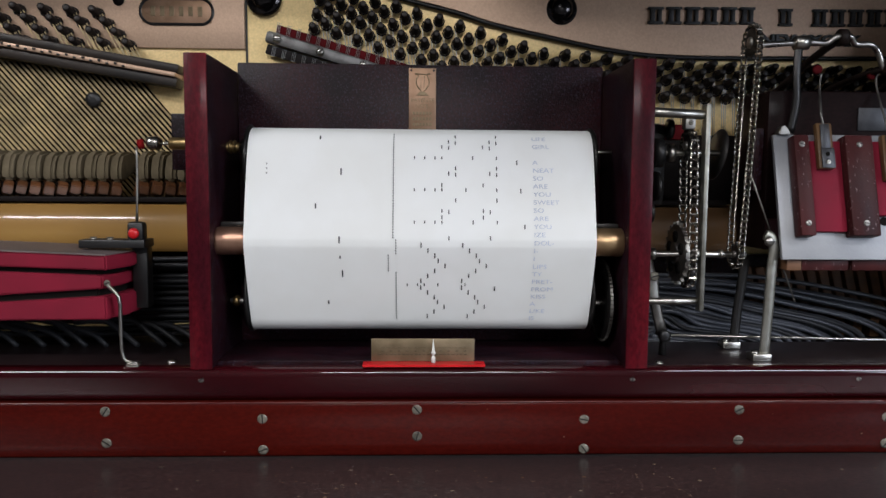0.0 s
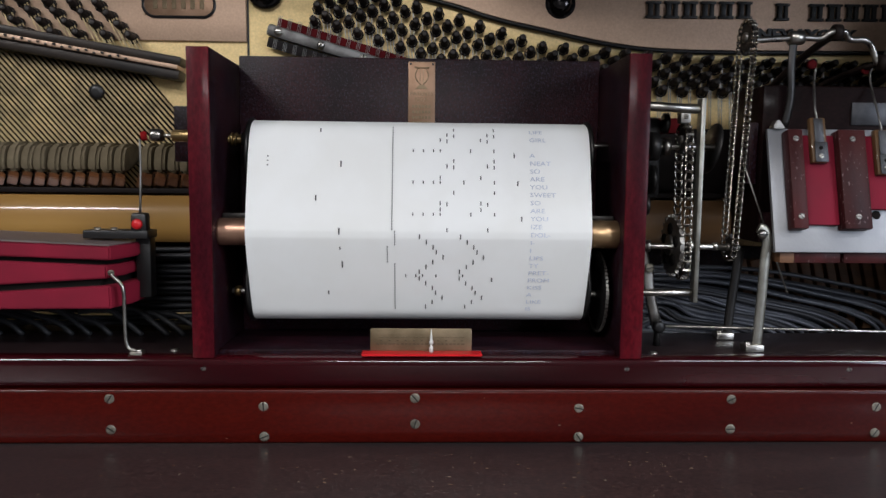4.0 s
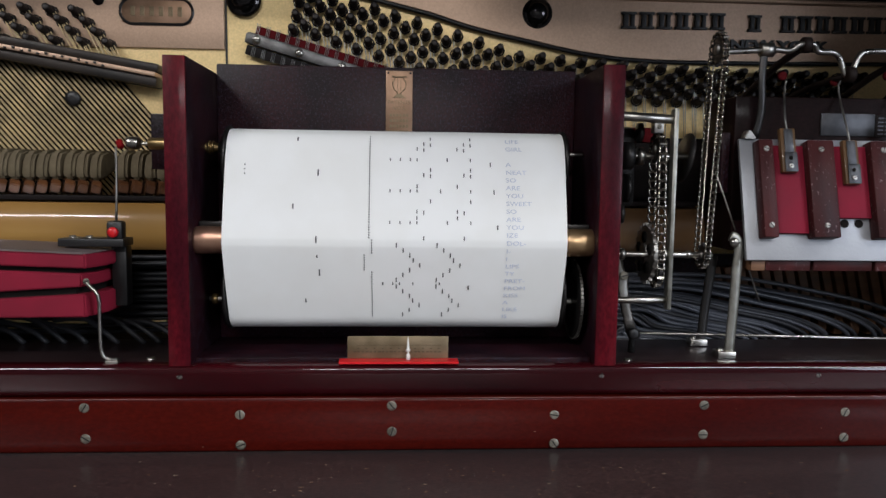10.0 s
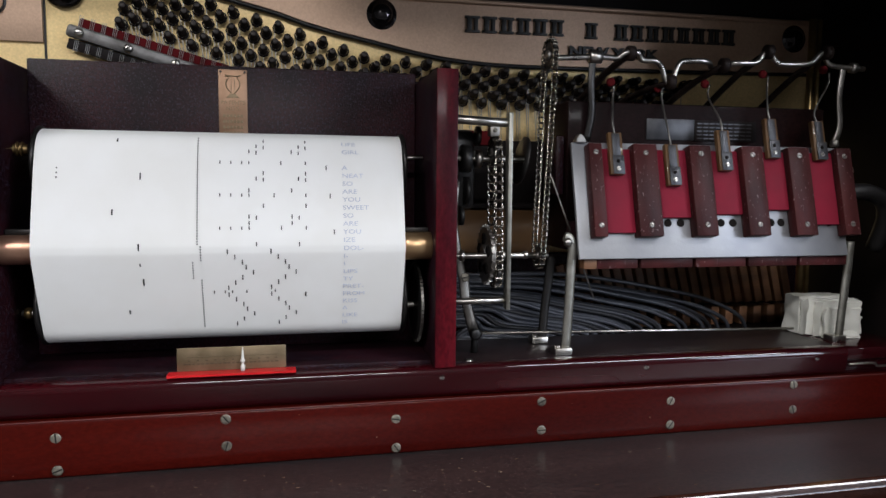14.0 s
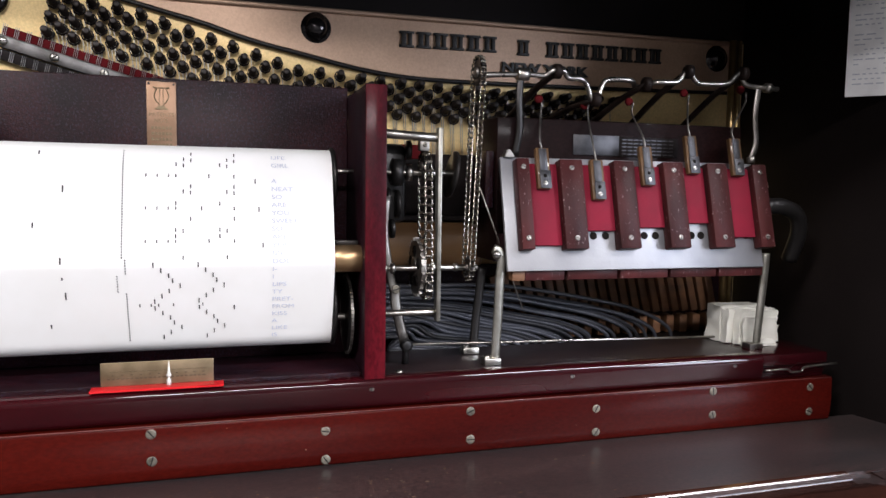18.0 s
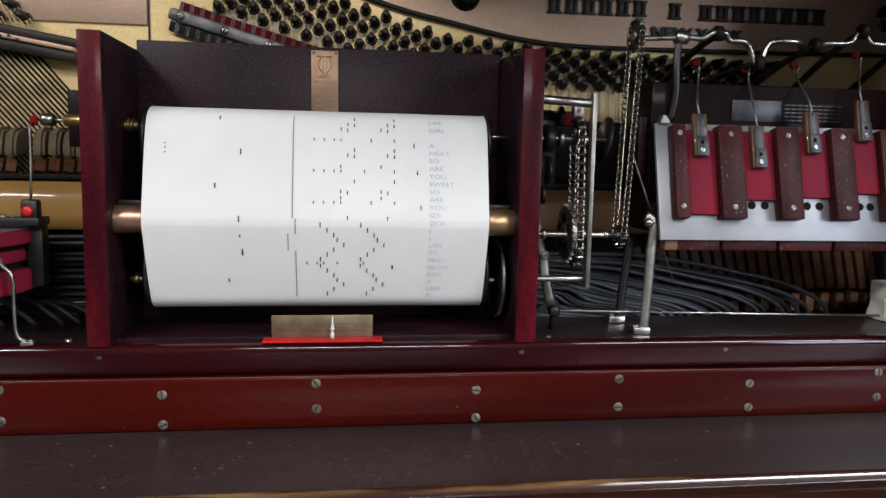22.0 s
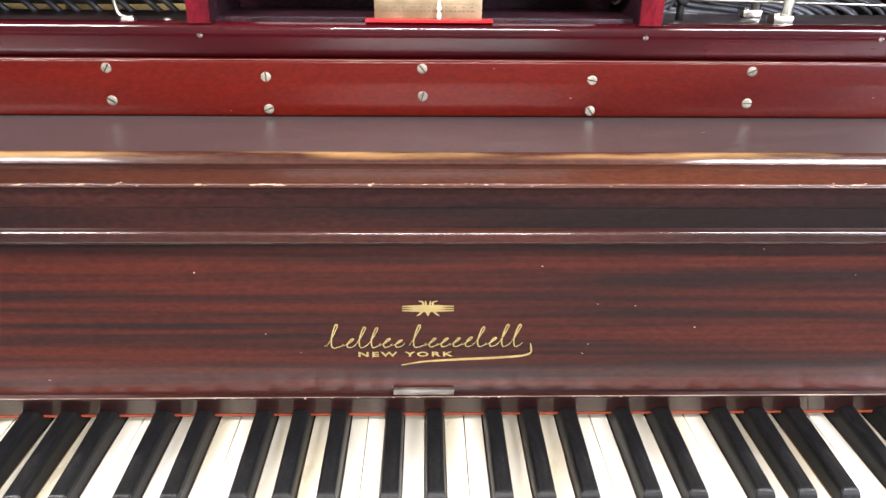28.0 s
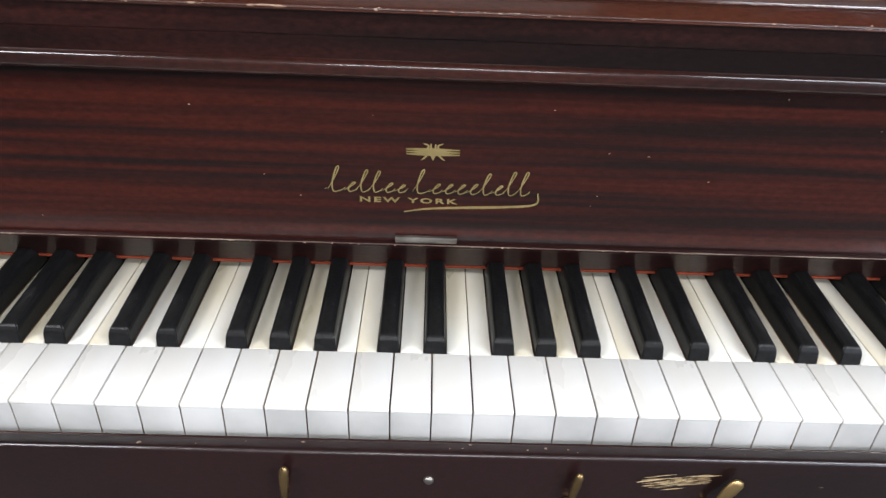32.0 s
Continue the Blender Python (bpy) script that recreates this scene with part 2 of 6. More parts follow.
ink = shade("pale blue-grey ink", (0.60, 0.64, 0.75), 0.8)
hole_grey = shade("punched hole over the dark bar", (0.045, 0.042, 0.040), 0.9, spec=0.1)
# Near-black paints the shade inside holes, bellows folds and hammer gaps.
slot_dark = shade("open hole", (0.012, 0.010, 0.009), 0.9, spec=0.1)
red_cloth = shade("red pneumatic cloth", (0.235, 0.009, 0.028), 0.72, dark=(0.185, 0.008, 0.023), scale=25, amount=0.6, bump=0.3, bump_scale=1500, spec=0.25)
red_felt = shade("red felt", (0.30, 0.012, 0.014), 0.95, scale=120, bump=0.5, bump_scale=1500, spec=0.1)
red_paint = shade("bright red strip", (0.62, 0.012, 0.016), 0.35, scale=30)
white_paint = shade("white metal pointer", (0.72, 0.71, 0.66), 0.4)
hammer_felt = shade("hammer felt", (0.185, 0.146, 0.092), 0.95, dark=(0.115, 0.090, 0.056), scale=60, amount=0.6, bump=0.5, bump_scale=1200, spec=0.1, per_object=0.12)
hammer_wood = shade("hammer moulding wood", (0.20, 0.075, 0.026), 0.5, dark=(0.10, 0.038, 0.014), scale=40, stretch=(3, 1, 1), amount=0.6, per_object=0.25)
rail_maple = shade("varnished maple rail", (0.40, 0.225, 0.065), 0.40, dark=(0.30, 0.16, 0.045), scale=9, stretch=(0.2, 3, 3), bump=0.05, coat=0.5, coat_rough=0.03, rough_var=0.04, spec=0.2)
string_steel = shade("string steel", (0.42, 0.40, 0.36), 0.35, metal=1.0)
string_copper = shade("wound string copper", (0.72, 0.55, 0.29), 0.45, metal=0.35, dark=(0.48, 0.37, 0.21), scale=60)
tubing = shade("black rubber tubing", (0.066, 0.070, 0.084), 0.36, scale=30, bump=0.2, per_object=0.3)
# Darker tubing: paints the shade behind the bellows, varies the right fan.
tubing_dark = shade("dull black rubber tubing", (0.014, 0.014, 0.017), 0.55, scale=30, bump=0.2, per_object=0.4)
zinc = shade("zinc-coated sheet", (0.44, 0.44, 0.45), 0.45, metal=0.55, dark=(0.26, 0.265, 0.285), scale=16, amount=0.9, bump=0.2)
slide_wood = shade("valve guide wood", (0.076, 0.018, 0.018), 0.42, spec=0.12, dark=(0.036, 0.011, 0.011), scale=40, stretch=(1, 1, 0.3), amount=0.6, bump=0.3, per_object=0.15, fleck=(0.20, 0.13, 0.13), fleck_scale=600, fleck_at=0.66)
raw_wood = shade("bare orange wood", (0.24, 0.11, 0.05), 0.6, dark=(0.13, 0.06, 0.03), scale=40, stretch=(0.3, 1, 2), amount=0.6, bump=0.3, per_object=0.15)
ivory = shade("ivory keytop", (0.73, 0.72, 0.69), 0.28, dark=(0.70, 0.68, 0.63), scale=20, stretch=(1, 0.4, 1), coat=0.2, per_object=0.03)
ivory_front = shade("key front", (0.50, 0.495, 0.48), 0.4, per_object=0.03)
key_wood = shade("key side wood", (0.46, 0.27, 0.13), 0.6, dark=(0.36, 0.20, 0.09), scale=60, stretch=(1, 0.2, 1))
ebony = shade("ebony sharp", (0.0055, 0.0055, 0.0062), 0.36, dark=(0.010, 0.010, 0.010), scale=60, stretch=(1, 0.2, 1), bump=0.25, bump_scale=500, spec=0.13, grain=0.3, fleck=(0.05, 0.05, 0.05), fleck_scale=260, fleck_at=0.75)
gilt = shade("gilt lettering", (0.34, 0.26, 0.11), 0.42, metal=0.5, dark=(0.25, 0.19, 0.075), scale=120)
cast_black = shade("black raised letters", (0.016, 0.013, 0.011), 0.5)
bolt_steel = shade("blackened bolt", (0.06, 0.055, 0.055), 0.16, metal=0.9, scale=60)
screw_nickel = shade("dull nickel screw", (0.30, 0.275, 0.22), 0.5, metal=0.6, dark=(0.13, 0.115, 0.09), scale=420, amount=0.8, per_object=0.22)
slip_wood = shade("black-brown polished slip", (0.014, 0.0052, 0.0052), 0.30, dark=(0.007, 0.004, 0.004), scale=12, stretch=(0.3, 1, 1), spec=0.3, grain=0.3, coat=0.3, coat_rough=0.22, bump=0.05, fleck=(0.12, 0.08, 0.06), fleck_scale=120, fleck_at=0.77)
old_ivory = shade("yellowed ivory", (0.74, 0.725, 0.665), 0.30, dark=(0.60, 0.53, 0.37), scale=26, stretch=(1, 0.25, 1), amount=0.7, coat=0.2, per_object=0.08)
felt_orange = shade("orange-red felt", (0.17, 0.034, 0.017), 0.95, spec=0.1)
string_shade = shade("shaded board behind strings", (0.012, 0.009, 0.006), 0.7, spec=0.1)
straw = shade("freshly scraped pale wood", (0.55, 0.42, 0.24), 0.6, dark=(0.38, 0.25, 0.12), scale=240, stretch=(0.3, 1, 1))
bare = shade("bare chipped wood", (0.34, 0.26, 0.19), 0.6, dark=(0.25, 0.13, 0.07), scale=160, stretch=(0.3, 1, 1))
cloth_white = shade("white cotton rag", (0.74, 0.73, 0.66), 0.9, dark=(0.66, 0.65, 0.58), scale=30, bump=0.4, bump_scale=900)
card = shade("white printed card", (0.88, 0.88, 0.88), 0.6)
print_grey = shade("grey print", (0.50, 0.53, 0.60), 0.8)
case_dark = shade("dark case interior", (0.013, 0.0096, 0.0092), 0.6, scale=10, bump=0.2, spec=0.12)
room_wall = shade("painted room wall", (0.13, 0.13, 0.13), 0.8)
ceiling_white = shade("white ceiling paint", (0.26, 0.265, 0.27), 0.8)
room_floor = shade("grey carpet", (0.09, 0.085, 0.085), 0.95, scale=40, bump=0.4)
bar_steel = shade("greyed pressure bar steel", (0.21, 0.205, 0.20), 0.48, metal=0.7, dark=(0.10, 0.095, 0.09), scale=60, bump=0.2)
bronze_dark = shade("browned bronze", (0.024, 0.016, 0.011), 0.45, metal=0.3, dark=(0.012, 0.009, 0.007), scale=40, bump=0.2)
worn_label = shade("worn grey label", (0.075, 0.075, 0.08), 0.4, metal=0.5, dark=(0.04, 0.04, 0.044), scale=90, amount=0.7)
rod_wood = shade("oil-darkened wood", (0.018, 0.011, 0.009), 0.55, scale=60, spec=0.2)
dull_felt = shade("dirty red felt", (0.105, 0.008, 0.010), 0.95, spec=0.1)
edge_glint = shade("rubbed pink varnish edge", (0.16, 0.045, 0.038), 0.4, dark=(0.08, 0.010, 0.010), scale=40, stretch=(0.2, 1, 1), amount=0.8, coat=0.4)
sleeve_brass = shade("golden brass tube", (0.66, 0.44, 0.24), 0.34, metal=0.9, dark=(0.52, 0.33, 0.17), scale=30, bump=0.1)
stamp_red = shade("stamped red varnish", (0.115, 0.013, 0.010), 0.45, dark=(0.06, 0.006, 0.005), scale=500, amount=0.9)
bead_wood = shade("polished dark bead", (0.040, 0.011, 0.0075), 0.36, dark=(0.016, 0.0065, 0.0055), scale=9, stretch=(0.2, 2, 2), amount=0.5, bump=0.05, bump_scale=250, coat=0.7, spec=0.08, grain=0.3, coat_rough=0.14, fleck=(0.30, 0.20, 0.13), fleck_scale=170, fleck_at=0.77)
worn_line = shade("edge rubbed through the varnish", (0.075, 0.025, 0.014), 0.42, dark=(0.030, 0.011, 0.008), scale=30, stretch=(0.3, 1, 1), amount=0.7, coat=0.5, fleck=(0.32, 0.21, 0.14), fleck_scale=230, fleck_at=0.64)
worn_pale = shade("varnish worn to pale wood", (0.27, 0.20, 0.155), 0.45, dark=(0.06, 0.03, 0.022), scale=90, stretch=(0.2, 1, 1), amount=0.7)
fall_rail = shade("dull polished fallboard rail", (0.026, 0.0068, 0.0058), 0.5, dark=(0.014, 0.0052, 0.0050), scale=12, stretch=(0.2, 2, 2), spec=0.12, coat=0.4, coat_rough=0.15, grain=0.3, bump=0.1)
dull_nickel = shade("dull nickel plate", (0.40, 0.385, 0.34), 0.40, metal=0.9, dark=(0.27, 0.26, 0.22), scale=70, bump=0.2)
frieze_wood = shade("dark brown moulding wood", (0.023, 0.0060, 0.0046), 0.38, dark=(0.0065, 0.0034, 0.0032), scale=12, stretch=(0.15, 2, 2), amount=0.36, bump=0.06, bump_scale=300, coat=0.5, spec=0.06, grain=0.4, fleck=(0.20, 0.13, 0.09), fleck_scale=140, fleck_at=0.77, coat_rough=0.08)
body_wood = shade("black-stained bellows wood", (0.016, 0.0055, 0.0052), 0.45, dark=(0.008, 0.0036, 0.0036), scale=14, stretch=(0.3, 1, 1), spec=0.06, coat=0.03, grain=0.4, bump=0.3)
bright_gold = shade("bright gilded casting", (0.82, 0.62, 0.30), 0.46, metal=0.45, dark=(0.74, 0.54, 0.26), scale=8, amount=0.8, bump=0.25, bump_scale=500, grain=0.10)
# Browner than rail_maple; for the treble end and the valve arms.
brown_rail = shade("brown aged rail", (0.17, 0.092, 0.040), 0.42, dark=(0.11, 0.058, 0.026), scale=9, stretch=(0.2, 3, 3), bump=0.05, coat=0.4, coat_rough=0.05, spec=0.2)


# ---- builders ----
def part(name, bm, material, parent=None, label="", smooth=True):
    me = bpy.data.meshes.new(name)
    if smooth:
        for f in bm.faces:
            f.smooth = True
        for e in bm.edges:
            if len(e.link_faces) == 2 and e.calc_face_angle(0) > 0.7:
                e.smooth = False
    bm.to_mesh(me)
    bm.free()
    me.materials.append(material)
    ob = new(name, me)
    if parent is not None:
        ob.parent = parent
        if parent.type == "EMPTY":
            ob.matrix_parent_inverse = Matrix.Translation(-parent.location)
    if label:
        ob["label"] = label
    return ob


def again(ob, x=0.0, y=0.0, z=0.0, parent=None, name=None):
    """Another piece on the same mesh, moved."""
    o = new(name or ob.name.split(".")[0], ob.data)
    o.parent = parent if parent is not None else ob.parent
    if o.parent is not None and o.parent.type == "EMPTY":
        o.matrix_parent_inverse = Matrix.Translation(-o.parent.location)
    o.matrix_basis = Matrix.Translation((x, y, z)) @ ob.matrix_basis
    return o


def thing(name, label, category, group="", kind="", at=(0, 0, 0)):
    e = tagged(new(name), label, category, group, kind)
    e.location = at
    e.empty_display_size = 0.02
    return e


def box(x0, x1, y0, y1, z0, z1, bev=0.001, bm=None, m=None, seg=2):
    own = bmesh.new()
    bmesh.ops.create_cube(own, size=1)
    for v in own.verts:
        v.co = Vector(((x0 + x1) / 2 + v.co.x * (x1 - x0), (y0 + y1) / 2 + v.co.y * (y1 - y0), (z0 + z1) / 2 + v.co.z * (z1 - z0)))
    if bev:
        bmesh.ops.bevel(own, geom=own.edges[:], offset=bev, segments=seg, affect="EDGES", profile=0.5)
    return joined(bm, own, m)


def joined(bm, own, m=None):
    if m is not None:
        own.transform(m)
    if bm is None:
        return own
    me = bpy.data.meshes.new("t")
    own.to_mesh(me)
    own.free()
    bm.from_mesh(me)
    bpy.data.meshes.remove(me)
    return bm


def lathe(profile, a, b, n=20, bm=None):
    """Turned about the line from a to b: profile rows of (along 0..1 in metres from a, radius)."""
    a, b = Vector(a), Vector(b)
    q = (b - a).to_track_quat("Z", "Y").to_matrix().to_4x4()
    own = bmesh.new()
    rings = []
    for h, r in profile:
        rings.append([own.verts.new((r * math.cos(2 * math.pi * i / n), r * math.sin(2 * math.pi * i / n), h)) for i in range(n)])
    for p, s in zip(rings, rings[1:]):
        for i in range(n):
            own.faces.new((p[i], p[(i + 1) % n], s[(i + 1) % n], s[i]))
    own.faces.new(rings[0][::-1])
    own.faces.new(rings[-1])
    own.transform(Matrix.Translation(a) @ q)
    return joined(bm, own)


def rod(a, b, r, n=14, bm=None, bev=None):
    d = (Vector(b) - Vector(a)).length
    c = r * 0.2 if bev is None else bev
    return lathe([(0, r - c), (c, r), (d - c, r), (d, r - c)], a, b, n, bm)


def curve_points(pts, steps=6):
    """A smooth line through the points."""
    p = [Vector(q) for q in pts]
    p = [p[0] * 2 - p[1]] + p + [p[-1] * 2 - p[-2]]
    out = []
    for i in range(1, len(p) - 2):
        for k in range(steps):
            u = k / steps
            a, b, c, d = p[i - 1:i + 3]
            out.append(0.5 * ((2 * b) + (c - a) * u + (2 * a - 5 * b + 4 * c - d) * u * u + (3 * b - a - 3 * c + d) * u ** 3))
    out.append(p[-2])
    return out


def tube(pts, r, n=8, steps=6, bm=None, flat=1.0, side=None):
    """A bar or pipe swept along a smooth line; flat under 1 presses it thin."""
    line = curve_points(pts, steps) if steps else [Vector(q) for q in pts]
    own = bmesh.new()
    rings = []
    up = Vector(side) if side else Vector((0, 0, 1))
    for i, p in enumerate(line):
        t = (line[min(i + 1, len(line) - 1)] - line[max(i - 1, 0)]).normalized()
        s = t.cross(up)
        if s.length < 0.05:
            s = t.cross(Vector((0, 1, 0.01)))
        s.normalize()
        w = s.cross(t)
        rings.append([own.verts.new(p + s * (r * math.cos(2 * math.pi * k / n)) + w * (r * flat * math.sin(2 * math.pi * k / n))) for k in range(n)])
    for p, s in zip(rings, rings[1:]):
        for i in range(n):
            own.faces.new((p[i], s[i], s[(i + 1) % n], p[(i + 1) % n]))
    own.faces.new(rings[0])
    own.faces.new(rings[-1][::-1])
    return joined(bm, own)


def rounded(profile, r, n=5):
    """A profile of (y, z) rows with each corner turned into an arc."""
    out = []
    k = len(profile)
    for i in range(k):
        p, a, b = (Vector((*profile[j % k], 0)) for j in (i, i - 1, i + 1))
        u, v = (a - p), (b - p)
        q = min(r, u.length * 0.45, v.length * 0.45)
        s, e = p + u.normalized() * q, p + v.normalized() * q
        for j in range(n + 1):
            w = j / n
            c = s * (1 - w) ** 2 + p * (2 * w * (1 - w)) + e * w ** 2
            out.append((c.x, c.y))
    return out


def extrude_x(profile, x0, x1, bm=None, bev=0.0):
    """A profile of (y, z) rows, run along x."""
    own = bmesh.new()
    a = [own.verts.new((x0, y, z)) for y, z in profile]
    b = [own.verts.new((x1, y, z)) for y, z in profile]
    k = len(profile)
    own.faces.new(a)
    own.faces.new(b[::-1])
    for i in range(k):
        own.faces.new((a[i], b[i], b[(i + 1) % k], a[(i + 1) % k]))
    bmesh.ops.recalc_face_normals(own, faces=own.faces[:])
    if bev:
        bmesh.ops.bevel(own, geom=own.edges[:], offset=bev, segments=2, affect="EDGES")
    return joined(bm, own)


def extrude_y(profile, y0, y1, bm=None, bev=0.0):
    """A profile of (x, z) rows, run along y."""
    own = extrude_x([(x, z) for x, z in profile], y0, y1, None, bev)
    for v in own.verts:
        v.co = Vector((v.co.y, v.co.x, v.co.z))
    bmesh.ops.reverse_faces(own, faces=own.faces[:])
    return joined(bm, own)


def words(name, body, size, m, material, parent=None, label="", depth=0.0002, align="CENTER", stretch=1.0, bold=0.0, spread=1.0):
    c = bpy.data.curves.new(name, "FONT")
    c.body, c.size, c.extrude, c.align_x, c.align_y = body, size, depth, align, "CENTER"
    c.offset, c.resolution_u, c.space_character = bold, 3, spread
    ob = bpy.data.objects.new(name, c)
    scene.collection.objects.link(ob)
    me = bpy.data.meshes.new_from_object(ob.evaluated_get(bpy.context.evaluated_depsgraph_get()))
    bpy.data.objects.remove(ob)
    bpy.data.curves.remove(c)
    me.transform(m @ Matrix.Diagonal((stretch, 1, 1, 1)))
    me.materials.clear()
    me.materials.append(material)
    o = new(name, me)
    if parent is not None:
        o.parent = parent
        if parent.type == "EMPTY":
            o.matrix_parent_inverse = Matrix.Translation(-parent.location)
    if label:
        o["label"] = label
    return o


def screw(name, x, y, z, r, turn, parent, material=None, toward=(0, -1, 0), dome=0.25):
    """A slotted screw head that faces along toward: a domed disc with a sawn slot."""
    n = 16
    own = bmesh.new()
    rows = [(r, 0.0), (r, 0.0006), (r * 0.75, 0.0006 + r * 0.22 * dome), (r * 0.4, 0.0006 + r * 0.3 * dome)]
    rings = [[own.verts.new((q * math.cos(2 * math.pi * i / n), q * math.sin(2 * math.pi * i / n), h)) for i in range(n)] for q, h in rows]
    for p, s in zip(rings, rings[1:]):
        for i in range(n):
            own.faces.new((p[i], p[(i + 1) % n], s[(i + 1) % n], s[i]))
    own.faces.new(rings[-1])
    q = Vector(toward).to_track_quat("Z", "Y").to_matrix().to_4x4()
    own.transform(Matrix.Translation((x, y, z)) @ q)
    head = part(name, own, material or screw_nickel, parent)
    slot = box(-r * 0.92, r * 0.92, -r * 0.13, r * 0.13, r * 0.02, 0.0008 + r * 0.3 * dome, 0, None, Matrix.Translation((x, y, z)) @ q @ pose(0, 0, 0, 0, 0, turn))
    part("slot", slot, dark_steel, head)
    return head


# ---- room and piano case ----
def slab(name, x0, x1, y0, y1, z0, z1, material, label, category, bev=0.0):
    return tagged(part(name, box(x0, x1, y0, y1, z0, z1, bev), material), label, category, kind="structure")


slab("floor", -3, 3.2, -3.6, 1.2, -0.1, 0, room_floor, "grey carpeted room floor under the piano", "floor")
slab("ceiling", -3, 3.2, -3.6, 1.2, 2.6, 2.7, ceiling_white, "plain white room ceiling", "ceiling")
slab("wall_north", -3, 3.2, 1.1, 1.2, 0, 2.6, room_wall, "plain pale wall behind the piano", "wall")
slab("wall_south", -3, 3.2, -3.7, -3.6, 0, 2.6, room_wall, "plain pale wall facing the piano", "wall")
slab("wall_west", -3.1, -3, -3.6, 1.2, 0, 2.6, room_wall, "plain pale side wall", "wall")
slab("wall_east", 3.2, 3.3, -3.6, 1.2, 0, 2.6, room_wall, "plain pale side wall", "wall")

XL, XR = -0.650, 0.705
piano = thing("piano_case", "dark mahogany upright player piano case, opened at the front", "piano", at=(0.03, 0.05, 0))
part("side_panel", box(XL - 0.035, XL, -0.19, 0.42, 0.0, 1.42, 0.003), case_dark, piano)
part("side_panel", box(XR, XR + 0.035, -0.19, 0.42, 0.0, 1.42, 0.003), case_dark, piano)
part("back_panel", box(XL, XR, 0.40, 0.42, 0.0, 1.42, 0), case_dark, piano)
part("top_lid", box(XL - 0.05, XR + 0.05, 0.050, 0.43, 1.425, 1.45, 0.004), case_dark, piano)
part("lower_panel", box(XL, XR, -0.10, -0.08, 0.06, 0.66, 0.002), case_wood, piano)
part("key_bed", box(XL, XR, -0.303, 0.1, 0.630, 0.685, 0.003), case_dark, piano)
part("key_slip", box(XL, XR, -0.3045, -0.2935, 0.640, 0.7160, 0.0030, None, None, 5), slip_wood, piano, "dark polished key slip with a worn edge")
# ledge with its worn nosing, and the faces under it
part("ledge", extrude_x([(0.012, 0.9245), (-0.141, 0.9345), (-0.141, 0.920), (0.012, 0.912)], XL, XR), ledge_wood, piano, "dark varnished ledge with chipped spots")
NOSE = [(p.y, p.z) for p in curve_points([(0, -0.1412, 0.9346), (0, -0.1416, 0.9364), (0, -0.1434, 0.9376), (0, -0.1454, 0.9369), (0, -0.1468, 0.9353), (0, -0.1486, 0.9326), (0, -0.1493, 0.9314), (0, -0.1506, 0.9311), (0, -0.1560, 0.9317), (0, -0.1620, 0.9325), (0, -0.1655, 0.9327),
                                             (0, -0.1676, 0.9321), (0, -0.1740, 0.9303), (0, -0.1790, 0.9286), (0, -0.1813, 0.9272), (0, -0.1806, 0.9262), (0, -0.1750, 0.9258)], 4)]
nosing = extrude_x(NOSE + [(-0.160, 0.9250), (-0.1412, 0.9225)], XL, 0.5370)
for v in nosing.verts:
    if v.co.x > 0:
        v.co.x += max(0.0, -0.1440 - v.co.y) * 0.75
part("nosing", nosing, nosing_wood, piano, "worn brown rounded nosing with a mitred end")
part("ledge_end", extrude_x(rounded([(-0.1414, 0.9340), (-0.1780, 0.9300), (-0.1780, 0.9262), (-0.1414, 0.9240)], 0.002, 4), 0.566, XR), ledge_wood, piano, "dark ledge beyond the nosing")
part("ledge_filler", box(0.5375, XR, -0.1600, -0.1414, 0.9240, 0.9318, 0), ledge_wood, piano)
part("frieze", extrude_x([(-0.150, 0.9215), (-0.1765, 0.9262), (-0.1745, 0.9115), (-0.1738, 0.911), (-0.1738, 0.896), (-0.150, 0.896)], XL, XR), frieze_wood, piano)
part("bead_moulding", extrude_x(rounded([(-0.150, 0.8978), (-0.1780, 0.8978), (-0.1780, 0.8872), (-0.150, 0.8865)], 0.0052, 8), XL, XR), bead_wood, piano, "worn rounded bead moulding")
part("nosing_wear", tube([(XL, -0.1808, 0.9282), (-0.2, -0.1809, 0.9281), (0.1, -0.1807, 0.9282), (0.3, -0.1809, 0.9281), (0.558, -0.1808, 0.9282)], 0.0008, 6, 4), worn_line, piano, "pale worn line along the nosing edge")
fall = thing("fallboard", "figured mahogany fallboard with gilt maker's decal", "fallboard", at=(0.03, -0.165, 0.76))
part("board", extrude_x([(-0.1645, 0.886), (-0.1705, 0.7745), (-0.150, 0.7745), (-0.150, 0.886)], XL, XR), case_wood, fall)
part("lower_rail", extrude_x(rounded([(-0.140, 0.7742), (-0.1750, 0.7742), (-0.1735, 0.7705), (-0.1675, 0.7690), (-0.1533, 0.7447), (-0.140, 0.7447)], 0.0014, 5), XL, XR), fall_rail, fall, "dark polished lower rail with a chipped edge")
part("felt_strip", box(XL, XR, -0.1528, -0.142, 0.7418, 0.7444, 0.001), felt_orange, fall, "thin red felt strip")
part("nameplate", box(-0.0225, 0.0187, -0.1745, -0.171, 0.7750, 0.7795, 0.0006), dull_steel, fall, "small dull metal strip")

